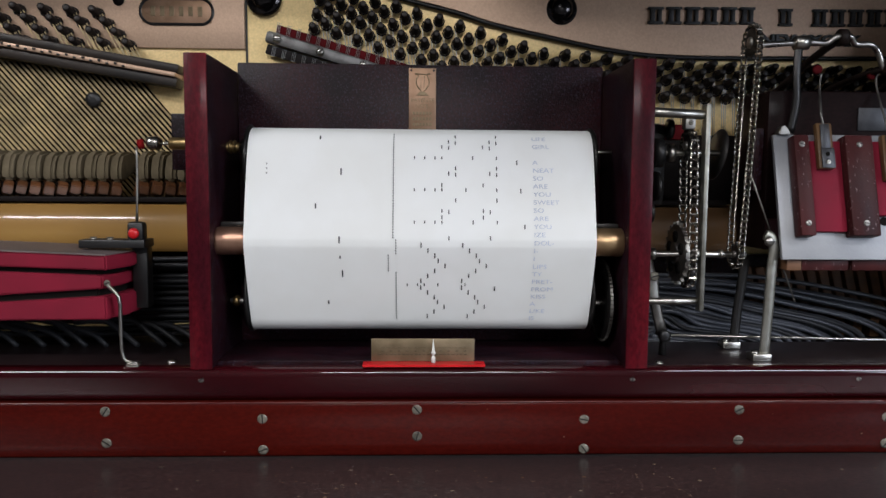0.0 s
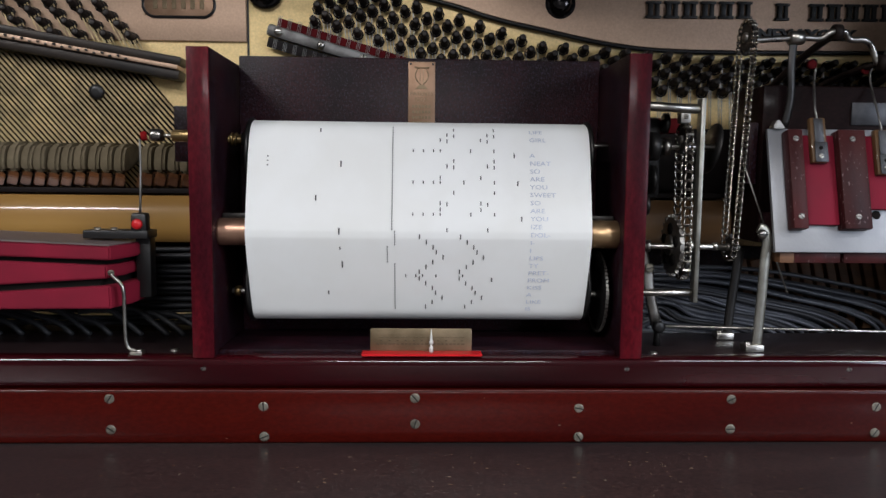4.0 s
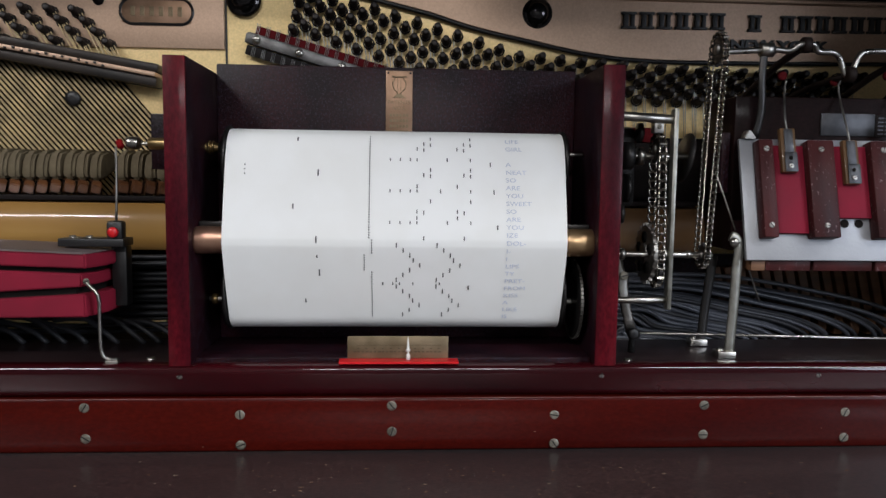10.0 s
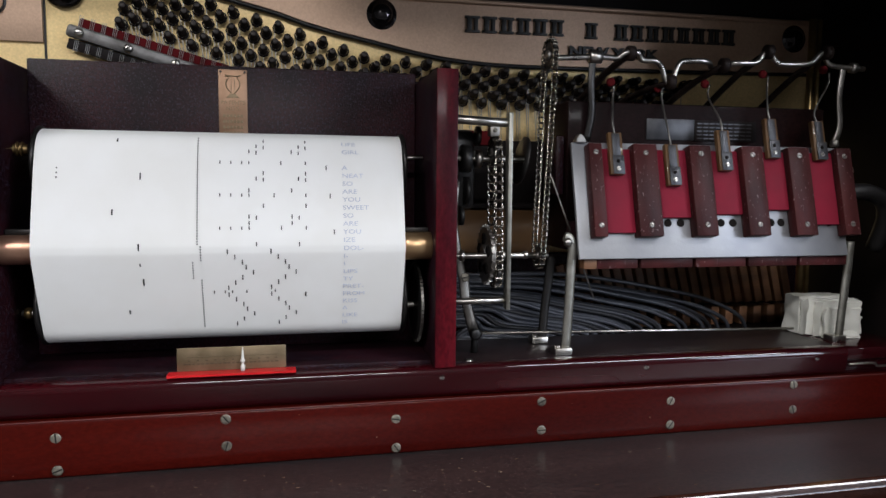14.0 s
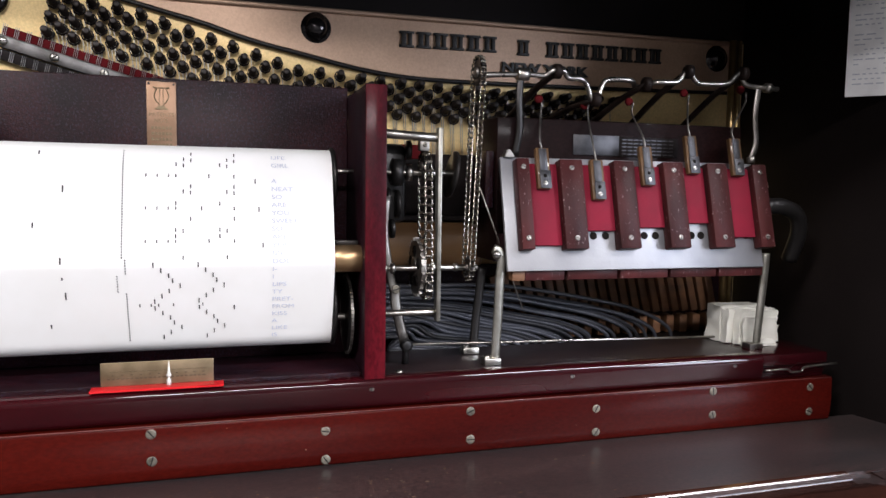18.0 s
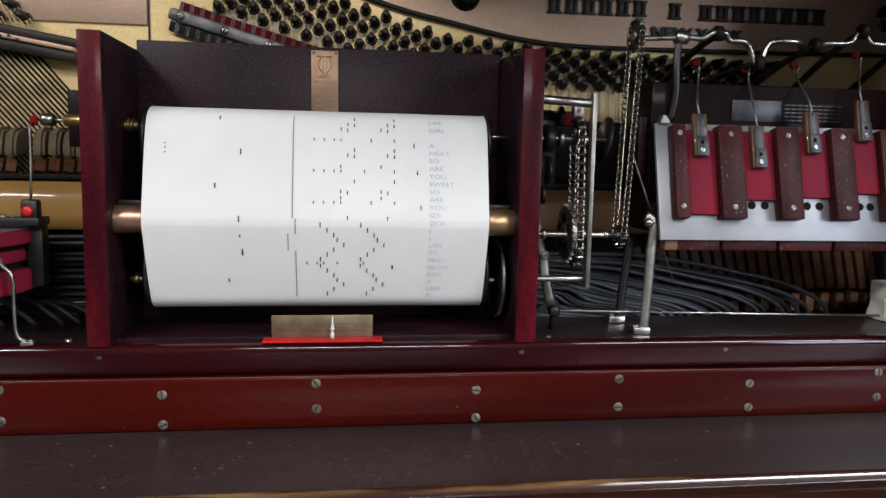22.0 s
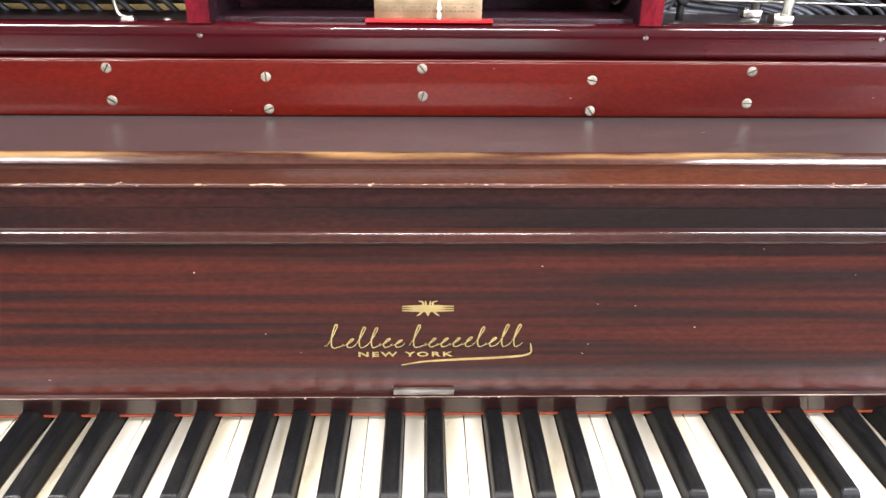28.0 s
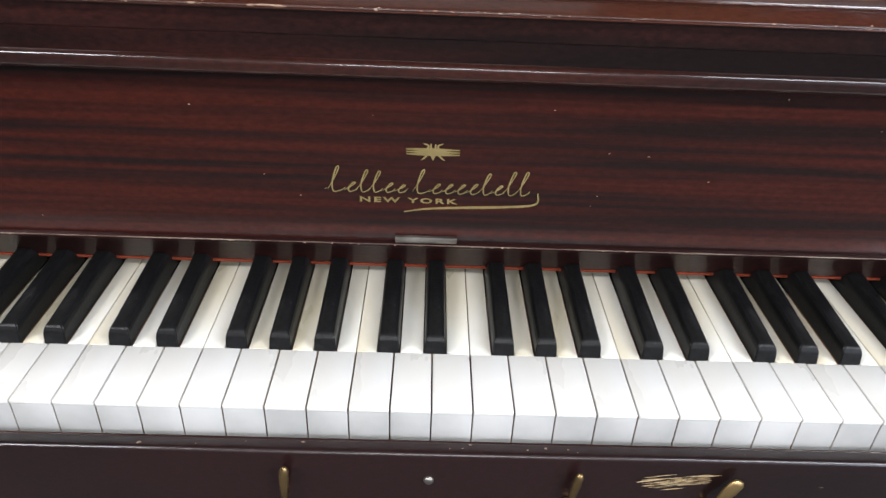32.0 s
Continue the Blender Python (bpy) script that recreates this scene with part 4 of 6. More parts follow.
def pin_mesh(name):
    """A tuning pin with its squared end and a turn of wire, pointing to -y from the origin."""
    bm = lathe([(0, 0.0044), (0.0090, 0.0044), (0.0094, 0.0041), (0.0190, 0.0040), (0.0212, 0.0033), (0.0216, 0.0020)], (0, 0, 0), (0, -0.0216, 0.0030), 8)
    for k in range(3):
        tube([(0.0057 * math.cos(a), -0.0040 - 0.0014 * k - 0.0002 * a, 0.0008 + 0.0057 * math.sin(a)) for a in [2 * math.pi * j / 8 for j in range(9)]], 0.0008, 5, 0, bm)
    return bm


pin = part("tuning_pin", pin_mesh("pin"), pin_black, plate)
pin.location = (-0.449, 0.213, 1.318)
first = pin
places = []
# bass pins: slanting rows of four
BASS = [(-0.3362 - 0.0268 * c + 0.0106 * r, 1.3225 - 0.0108 * r + 0.0008 * c) for c in range(9) for r in range(4)]
places += BASS
# treble pins: staggered rows that follow the sweep
xs = [p.x for p in sweep]
zs = [p.z for p in sweep]


def sweep_z(x):
    return float(np.interp(x, xs, zs))


for row in range(-3, 25):
    # each row climbs to the right from the pressure bar to the edge of the frame
    top = -0.0265 + 0.02245 * row
    if row < 8:
        top_z, dx, dz = 1.3336 - (0.0066 if row > 0 else 0.0040) * row, 0.0127, 0.0058
    else:
        top_z, dx, dz = float(np.interp(top, (0.150, 0.175, 0.256, 0.305, 0.435, 0.55), (1.2860, 1.2835, 1.2788, 1.2755, 1.2725, 1.2715))), 0.0120, 0.0080
    for j in range(6 if row < 8 else 5):
        x, z = top - dx * j, top_z - dz * j + 0.0005 * math.sin(2.7 * j + 5.1 * row)
        if x > -0.116 and z > 1.234 and z < sweep_z(x) - 0.006:
            places.append((x, z))
for k, (x, z) in enumerate(places):
    o = again(first, 0, 0, 0, plate)
    o.matrix_basis = pose(x, 0.213, z, 0, 0, (37 * k) % 9 - 4)
bpy.data.objects.remove(first)

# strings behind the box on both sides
# Near-black sheet paints the shade between the bass strings onto the plate.
part("shaded_board", extrude_y([(XL + 0.002, 1.285), (-0.306, 1.2680), (-0.2640, 1.2180), (-0.170, 1.110), (-0.170, 1.0), (XL + 0.002, 1.0)], 0.2122, 0.2149), string_shade, plate, "near-black sheet painted as shade behind the bass strings")
choir = thing("bass_strings", "slanting copper-wound bass strings over the plate", "strings", group="strings", at=(-0.38, 0.2, 1.2))
for k in range(60):
    x = -0.6450 + 0.0069 * k
    top = 1.2890 - (x + 0.447) * 0.168
    if x > -0.303:
        break
    low = 1.112
    part("string", rod((x, 0.2075, top), (x + (top - low) * 0.875, 0.2070, low), 0.00155 - 0.0004 * k / 50, 6, None, 0), string_copper, choir)
tails = thing("string_tails", "thin steel string ends from pins to pressure bar", "strings", group="strings", at=(-0.38, 0.2, 1.3))
bm = bmesh.new()
for x, z in BASS:
    foot = 1.2880 - (x + 0.447) * 0.17
    for j in (-1, 1):
        rod((x + 0.0035 + 0.0016 * j, 0.2040, z), (x + 0.0035 + 0.0020 * j + (z - foot) * 0.50, 0.2030, foot), 0.0007, 5, bm, 0)
tagged(part("wire_pattern", bm, string_copper, tails), kind="stuff")
bm = bmesh.new()
for x, z in places[len(BASS):]:
    over_bar = 1.3195 - (x + 0.1605) * 0.290
    rod((x - 0.0048, 0.2060, z), (x - 0.0048 + 0.0030, 0.2060, max(1.19, over_bar - 0.006) if x < 0.06 else 1.19), 0.0005, 5, bm, 0)
tagged(part("treble_wire_pattern", bm, string_steel, tails), kind="stuff")

agraffe = thing("capo_bar", "bronze capo bar with a row of black string studs", "capo bar", at=(-0.35, 0.2, 1.275))
ang = math.atan2(1.2577 - 1.2904, -0.2499 + 0.4471)
m = Matrix.Translation((-0.4471, 0.197, 1.2904)) @ Matrix.Rotation(-ang, 4, "Y")
part("upper_face", box(-0.16, 0.1990, -0.008, 0.016, 0.0032, 0.0120, 0.002, None, m), bronze_dark, agraffe, "dark upper slope")
part("stud_ledge", box(-0.16, 0.1975, -0.011, 0.014, -0.0016, 0.0030, 0.001, None, m), gold_iron, agraffe, "pale stud ledge")
part("lower_face", box(-0.16, 0.1990, -0.007, 0.016, -0.0120, -0.0018, 0.002, None, m), bronze_dark, agraffe, "dark lower slope")
stud_bm = bmesh.new()
box(-0.0013, 0.0013, -0.0026, 0.0, -0.0010, 0.0010, 0.0005, stud_bm)
stud = part("stud", stud_bm, black_iron, agraffe)
stud.matrix_basis = m @ pose(-0.15, -0.0105, -0.0004)
for k in range(1, 37):
    o = again(stud)
    o.matrix_basis = m @ pose(-0.15 + 0.0082 * k, -0.0105, -0.0002 + 0.0016 * (k % 2))


# ---- hammers, hammer rail and the small bellows ----
action = thing("hammer_rail", "varnished maple hammer rest rail running behind the spool box", "hammer rail", at=(-0.1, 0.13, 1.08))
part("rail", extrude_x([(0.150, 1.0830), (0.1195, 1.0830), (0.1155, 1.0870), (0.1140, 1.0960), (0.1138, 1.1050), (0.1150, 1.1135), (0.1190, 1.1215), (0.1250, 1.1275), (0.150, 1.1290)], XL, 0.1850), rail_maple, action)
part("rail", extrude_x([(0.150, 1.0830), (0.1195, 1.0830), (0.1155, 1.0870), (0.1140, 1.0960), (0.1138, 1.1050), (0.1150, 1.1135), (0.1190, 1.1215), (0.1250, 1.1275), (0.150, 1.1290)], 0.1852, 0.312), brown_rail, action, "browner treble end of the rail")
part("felt_line", box(XL, 0.30, 0.124, 0.150, 1.1297, 1.1345, 0.0008), case_dark, action, "dark felt line on the rail")
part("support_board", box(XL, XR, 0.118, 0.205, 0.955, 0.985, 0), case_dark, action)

# Added near-black sheet stands in for the dark behind the transmission.
part("action_board", box(0.187, 0.318, 0.151, 0.160, 1.1300, 1.2000, 0.001), case_dark, action, "dark sheet added behind the transmission as shade")
hammer = thing("piano_hammer", "grey felt piano hammer with an orange-brown wooden head", "hammer", group="hammers", at=(0, 0.150, 1.135))
felt_bm = extrude_x([(0.190, 1.1790), (0.172, 1.1800), (0.1560, 1.1770), (0.1500, 1.1690), (0.1470, 1.1570), (0.1490, 1.1490), (0.166, 1.1510), (0.190, 1.1600)], -0.0053, 0.0053, None, 0.0028)
part("felt", felt_bm, hammer_felt, hammer)
wood_bm = extrude_x([(0.172, 1.1500), (0.1485, 1.1488), (0.1425, 1.1440), (0.1420, 1.1365), (0.152, 1.1345), (0.172, 1.1345)], -0.0044, 0.0044, None, 0.0010)
wood_bm.transform(Matrix.Translation((0, 0.150, 1.142)) @ pose(0, 0, 0, 0, 14, 30) @ Matrix.Translation((0, -0.150, -1.142)))
part("moulding", wood_bm, hammer_wood, hammer)
part("shank", rod((0.0035, 0.1560, 1.1340), (0.0035, 0.1500, 1.0900), 0.0028, 8), hammer_wood, hammer)
# Thin near-black sheet paints the shaded gap on the hammer's left.
part("tail", extrude_x([(0.176, 1.150), (0.150, 1.1480), (0.152, 1.1360), (0.176, 1.1345)], -0.0060, -0.0053), slot_dark, hammer)
k = 0
x = -0.2215 + 0.0131
while x > -0.50:
    x -= 0.0131
    k += 1
    lift = 0.030 if k == 6 else 0.0
    copy_thing(hammer, pose(x, 0.150 + lift, 1.135 - lift * 0.1 + 0.0006 * math.sin(5.1 * k), 0, 1.6 * math.sin(2.3 * k), 2.0 * math.sin(1.7 * k)))
hammer.location.x = -0.2215 + 0.0131

stop = thing("stop_lever", "black lever block with a red button and thin wire", "lever", at=(-0.24, 0.045, 1.044))
part("block", box(-0.2475, -0.2335, 0.038, 0.050, 1.0960, 1.1150, 0.003), black_iron, stop)
part("button", lathe([(0, 0.0045), (0.002, 0.0045), (0.0035, 0.0036), (0.004, 0.0015)], (-0.2408, 0.038, 1.1055), (-0.2408, 0.033, 1.1055), 18), red_paint, stop, "red button")
part("wire", tube([(-0.2398, 0.046, 1.1780), (-0.2400, 0.046, 1.150), (-0.2412, 0.046, 1.1150)], 0.0011, 6, 4), dull_steel, stop)
part("bracket", box(-0.2865, -0.2320, 0.036, 0.060, 1.0930, 1.1000, 0.001), black_iron, stop)
part("post", box(-0.2480, -0.2350, 0.050, 0.064, 1.0400, 1.0928, 0.0015), black_iron, stop)
for x in (-0.278, -0.264):
    screw("screw", x, 0.046, 1.1000, 0.0030, 30, stop, dull_steel, (0, 0, 1), 1.4)

bearing = thing("roll_chuck", "brass chuck sleeve with steel knob and red felt tip", "chuck", at=(-0.22, 0.055, 1.1815))
part("sleeve", lathe([(0, 0.0044), (0.0006, 0.0051), (0.0290, 0.0051), (0.0298, 0.0046)], (-0.2150, 0.055, 1.1815), (-0.1852, 0.055, 1.1815), 20), brass, bearing)
part("pin", rod((-0.2225, 0.055, 1.1815), (-0.2145, 0.055, 1.1815), 0.0016), steel, bearing)
part("knob", lathe([(0, 0.0030), (0.0006, 0.0052), (0.0030, 0.0057), (0.0095, 0.0057), (0.0108, 0.0050), (0.0120, 0.0026)], (-0.2340, 0.055, 1.1817), (-0.2220, 0.055, 1.1817), 20), steel, bearing)
part("tip", lathe([(0, 0.0025), (0.001, 0.004), (0.0045, 0.0044), (0.0055, 0.003)], (-0.2415, 0.052, 1.1800), (-0.2365, 0.054, 1.1812), 14), red_felt, bearing, "red felt tip")

bellows = thing("bellows", "red cloth-covered wedge bellows with a grey top board", "bellows", at=(-0.36, 0.05, 0.9988))


def wedge(xl, xr, zl0, zl1, zr0, zr1, y0, y1, cut, material, name, label=""):
    bm = bmesh.new()
    pts = [(xl, y0, zl0), (xl, y0, zl1), (xr - cut, y0, zr1), (xr - cut, y0, zr0), (xr, y0 + cut * 2.2, zr0 + 0.001), (xr, y0 + cut * 2.2, zr1)]
    f = [bm.verts.new(p) for p in pts]
    b = [bm.verts.new((xl, y1, zl0)), bm.verts.new((xl, y1, zl1)), bm.verts.new((xr, y1, zr1)), bm.verts.new((xr, y1, zr0))]
    bm.faces.new((f[0], f[1], f[2], f[3]))
    bm.faces.new((f[3], f[2], f[5], f[4]))
    bm.faces.new((f[4], f[5], b[2], b[3]))
    bm.faces.new((f[1], b[1], b[2], f[5], f[2]))
    bm.faces.new((f[0], f[3], f[4], b[3], b[0]))
    bm.faces.new((f[0], b[0], b[1], f[1]))
    bm.faces.new(b)
    bmesh.ops.recalc_face_normals(bm, faces=bm.faces[:])
    bmesh.ops.bevel(bm, geom=bm.edges[:], offset=0.0012, segments=2, affect="EDGES")
    return part(name, bm, material, bellows, label)


wedge(-0.56, -0.2440, 1.0870, 1.1010, 1.0772, 1.0890, 0.012, 0.085, 0.010, red_cloth, "top_board")
wedge(-0.56, -0.2450, 1.1012, 1.1024, 1.0892, 1.0902, 0.012, 0.085, 0.010, shade("grey bellows top", (0.16, 0.12, 0.115), 0.5, scale=30), "top_skin", "grey worn top board")
wedge(-0.56, -0.2500, 1.0420, 1.0840, 1.0620, 1.0725, 0.0135, 0.085, 0.008, red_cloth, "fold")
wedge(-0.56, -0.2450, 1.0340, 1.0370, 1.0370, 1.0560, 0.012, 0.085, 0.010, red_cloth, "lower_board")
# This wedge paints the shade between the bellows boards.
wedge(-0.56, -0.2560, 1.0380, 1.0900, 1.0400, 1.0760, 0.020, 0.085, 0.008, slot_dark, "inner_fold", "inner folds painted near-black as shade")
hook = thing("bellows_hook", "bent nickel wire hook screwed to the shelf", "hook", at=(-0.235, 0.012, 0.9988))
part("wire", tube([(-0.2523, 0.0105, 1.0670), (-0.2505, 0.0095, 1.0640), (-0.2445, 0.0090, 1.0580), (-0.2425, 0.0090, 1.0500), (-0.2428, 0.0100, 1.0200), (-0.2422, 0.0105, 1.0090), (-0.2395, 0.0110, 1.0035), (-0.2300, 0.0110, 1.0012)], 0.0016, 8, 5), steel, hook)
screw("screw", -0.2523, 0.0095, 1.0672, 0.0026, 20, hook)
screw("screw", -0.2325, 0.0110, 1.0025, 0.0030, 60, hook, steel, (0, 0, 1))
part("foot", box(-0.2385, -0.2285, 0.0065, 0.0155, 0.9988, 1.0022, 0.0008), steel, hook)

tubes = thing("left_tubing", "bundle of black rubber tubes behind the bellows", "tubing", group="tubing", at=(-0.35, 0.11, 0.9988))
rt = random.Random(3)
for k in range(14):
    z = 1.006 + 0.0054 * k
    y = 0.108 + 0.004 * (k % 3)
    part("tube", tube([(-0.60, y + 0.003, z + rt.uniform(-0.002, 0.002)), (-0.42, y - 0.002, z + rt.uniform(-0.003, 0.003)), (-0.30, y, z + rt.uniform(-0.002, 0.002)), (-0.18, y + 0.004, z + 0.001)], 0.0025, 8, 5), tubing_dark, tubes)
for k in range(16):
    x = -0.53 + 0.0215 * k + rt.uniform(-0.005, 0.005)
    part("tube", tube([(x - 0.05, 0.096, 1.020 + rt.uniform(-0.004, 0.004)), (x - 0.02, 0.088, 1.019 + rt.uniform(-0.004, 0.004)), (x, 0.084, 1.010), (x + 0.012, 0.086, 0.9985)], 0.0027, 8, 4), tubing_dark, tubes)


# ---- transmission to the right of the spool box ----
trans = thing("transmission", "steel roll transmission frame with shafts and sprockets", "transmission", at=(0.22, 0.04, 1.04))
part("frame_bar", box(0.2390, 0.2430, 0.0300, 0.0400, 1.0410, 1.2175, 0.0008), dull_nickel, trans, "upright nickel frame bar")
part("upper_rod", rod((0.1857, 0.036, 1.2110), (0.2390, 0.036, 1.2085), 0.0040), steel, trans)
part("lower_rod", rod((0.1857, 0.036, 1.0490), (0.2390, 0.036, 1.0493), 0.0030), steel, trans)
part("upper_shaft", rod((0.1857, 0.052, 1.1770), (0.2610, 0.052, 1.1770), 0.0026), steel, trans)
part("shaft_collar", lathe([(0, 0.005), (0.0006, 0.0078), (0.006, 0.0078), (0.0066, 0.005)], (0.2135, 0.052, 1.1770), (0.2205, 0.052, 1.1770), 20), steel, trans)
part("hub", lathe([(0, 0.006), (0.001, 0.0125), (0.009, 0.0125), (0.010, 0.006)], (0.2000, 0.052, 1.1770), (0.2125, 0.052, 1.1770), 20), dark_steel, trans)
part("brake_disc", lathe([(0, 0.004), (0.0002, 0.0225), (0.0016, 0.0225), (0.0018, 0.004)], (0.2598, 0.060, 1.1765), (0.2625, 0.060, 1.1760), 32), dark_steel, trans, "thin steel disc")
part("lower_shaft", rod((0.1857, 0.036, 1.0903), (0.2800, 0.036, 1.0897), 0.0025), steel, trans)
for x, r in ((0.1890, 0.0042), (0.1965, 0.0050), (0.2340, 0.0048), (0.2560, 0.0036)):
    part("shaft_ring", lathe([(0, r * 0.6), (0.0006, r), (0.004, r), (0.0046, r * 0.6)], (x, 0.036, 1.0903), (x + 0.005, 0.036, 1.0903), 16), steel, trans)


def sprocket(x, y, z, r, teeth, name, material, width=0.003):
    bm = bmesh.new()
    lathe([(0, r * 0.72), (0.0003, r), (width - 0.0003, r), (width, r * 0.72)], (x - width / 2, y, z), (x + width / 2, y, z), 32, bm)
    for k in range(teeth):
        a = 2 * math.pi * k / teeth
        box(-width / 2, width / 2, -0.0011, 0.0011, r - 0.001, r + 0.0028, 0.0004, bm, Matrix.Translation((x, y, z)) @ Matrix.Rotation(a, 4, "X"))
    s = part(name, bm, material, trans)
    hub_bm = lathe([(0, r * 0.3), (0.0005, r * 0.38), (0.0065, r * 0.38), (0.007, r * 0.3)], (x - 0.0035, y, z), (x + 0.0035, y, z), 16)
    part("sprocket_hub", hub_bm, dull_steel, s)
    return s


sprocket(0.2300, 0.046, 1.1830, 0.0100, 9, "upper_sprocket", dark_steel)
big = sprocket(0.2235, 0.046, 1.0900, 0.0250, 22, "low_sprocket", dull_steel)
for k in range(5):
    a = 2 * math.pi * k / 5 + 0.3
    y, z = 0.046 + 0.0148 * math.cos(a), 1.0900 + 0.0148 * math.sin(a)
    part("lightening_hole", lathe([(0, 0.0052), (0.0050, 0.0052)], (0.2210, y, z), (0.2262, y, z), 16), slot_dark, big)
rim = lathe([(0, 0.0190), (0.0004, 0.0205), (0.002, 0.0205), (0.0024, 0.0190)], (0.2255, 0.046, 1.0900), (0.2290, 0.046, 1.0900), 32)
part("bright_rim", rim, dull_steel, big)
sprocket(0.2320, 0.040, 1.0735, 0.0095, 9, "small_sprocket", dark_steel)
sprocket(0.2710, 0.034, 1.0900, 0.0085, 8, "drive_sprocket", dark_steel)
sprocket(0.2780, 0.036, 1.2690, 0.0120, 11, "crank_sprocket", dark_steel)
part("clamp", box(0.2235, 0.2325, 0.036, 0.046, 1.1965, 1.2070, 0.0012), dull_steel, trans, "small steel clamp block")
screw("clamp_screw", 0.2280, 0.0360, 1.2020, 0.0022, 20, trans)
part("gear_case", box(0.1900, 0.2180, 0.064, 0.094, 1.1300, 1.2040, 0.006), black_iron, trans, "black gear casing")
for x, y, z, r in ((0.1965, 0.060, 1.1530, 0.010), (0.2060, 0.062, 1.1480, 0.013), (0.2010, 0.060, 1.1250, 0.009), (0.2160, 0.060, 1.1980, 0.009)):
    part("gear", lathe([(0, r * 0.4), (0.0005, r), (0.0040, r), (0.0045, r * 0.4)], (x, y, z), (x + 0.005, y, z), 22), dark_steel, trans)
part("side_strap", tube([(0.1960, 0.050, 1.1550), (0.1940, 0.050, 1.1200), (0.1985, 0.050, 1.0900), (0.2040, 0.050, 1.0650)], 0.0040, 8, 5, None, 0.3, (0, 1, 0)), dull_steel, trans)
part("felt_block", box(0.1930, 0.2460, 0.100, 0.112, 1.1920, 1.2060, 0.001), dull_felt, trans, "dark red felt strip")
part("brown_block", box(0.2960, 0.3040, 0.062, 0.075, 1.1450, 1.2000, 0.001), box_wood, trans)

link_bm = bmesh.new()
for s in (-1, 1):
    tube([(s * 0.0024, -0.0003, 0.0042), (s * 0.0029, -0.0003, 0.0020), (s * 0.0040, 0.0, -0.0010), (s * 0.0041, 0.0004, -0.0040)], 0.0013, 6, 3, link_bm)
tube([(-0.0042, 0.0004, -0.0040), (0.0042, 0.0004, -0.0040)], 0.0015, 6, 0, link_bm)
tube([(-0.0026, -0.0003, 0.0042), (0.0026, -0.0003, 0.0042)], 0.0007, 5, 0, link_bm)


def chain(name, label, top, low, r_top, r_low, pitch, scale, at):
    """A ladder chain round two sprockets that turn about x."""
    t = thing(name, label, "chain", group="chains", at=at)
    a, b = Vector(top), Vector(low)
    me = link_bm.copy()
    me.transform(Matrix.Diagonal((scale, 1, pitch / 0.0078, 1)))
    first = part("link", me, chain_steel, t)
    front0, front1 = a + Vector((0, -r_top, 0)), b + Vector((0, -r_low, 0))
    back0, back1 = b + Vector((0, r_low, 0)), a + Vector((0, r_top, 0))
    path = [front0 + (front1 - front0) * (k / 20) for k in range(20)]
    path += [b + Vector((0, -r_low * math.cos(q), -r_low * math.sin(q))) for q in [math.pi * k / 10 for k in range(10)]]
    path += [back0 + (back1 - back0) * (k / 20) for k in range(20)]
    path += [a + Vector((0, r_top * math.cos(q), r_top * math.sin(q))) for q in [math.pi * k / 10 for k in range(11)]]
    dist, at_s = 0.0, [0.0]
    for p, q in zip(path, path[1:]):
        dist += (q - p).length
        at_s.append(dist)
    n = int(dist / pitch)
    for k in range(n):
        s = dist * k / n
        p = Vector([float(np.interp(s, at_s, [v[i] for v in path])) for i in range(3)])
        q = Vector([float(np.interp(min(s + 0.002, dist), at_s, [v[i] for v in path])) for i in range(3)])
        down = (q - p).normalized()
        side = Vector((1, 0, 0))
        fwd = (-down).cross(side).normalized() * -1
        side = fwd.cross(-down)
        m = Matrix((side, fwd, -down)).transposed().to_4x4()
        m.translation = p
        o = first if k == 0 else again(first)
        o.matrix_basis = m


chain("roll_chain", "oily steel ladder chain on the transmission sprockets", (0.2308, 0.046, 1.1830), (0.2322, 0.044, 1.0735), 0.0125, 0.0125, 0.0078, 0.76, (0.231, 0.046, 1.073))
chain("motor_chain", "long oily steel ladder chain to the wind motor crank", (0.2778, 0.036, 1.2690), (0.2708, 0.036, 1.0900), 0.0140, 0.0110, 0.0052, 0.56, (0.271, 0.036, 1.09))

lever = thing("brake_lever", "flat steel lever with a long thin control rod", "lever", at=(0.21, 0.05, 1.01))
part("arm", tube([(0.2043, 0.050, 1.0720), (0.2060, 0.050, 1.0500), (0.2140, 0.050, 1.0180)], 0.0048, 8, 3, None, 0.28, (0, 1, 0)), dull_steel, lever)
part("pivot", lathe([(0, 0.003), (0.001, 0.0055), (0.006, 0.0055), (0.007, 0.003)], (0.2150, 0.050, 1.0165), (0.2150, 0.041, 1.0165), 16), black_iron, lever)
screw("pivot_screw", 0.2045, 0.046, 1.0695, 0.0040, 15, lever)
part("control_rod", rod((0.2170, 0.0575, 1.0150), (0.5600, 0.0575, 1.0075), 0.0013, 8), steel, lever, "long thin bright rod")
part("stop_foot", lathe([(0, 0.0035), (0.012, 0.003), (0.0165, 0.0045)], (0.2150, 0.050, 0.9988), (0.2150, 0.050, 1.0160), 10), black_iron, lever)

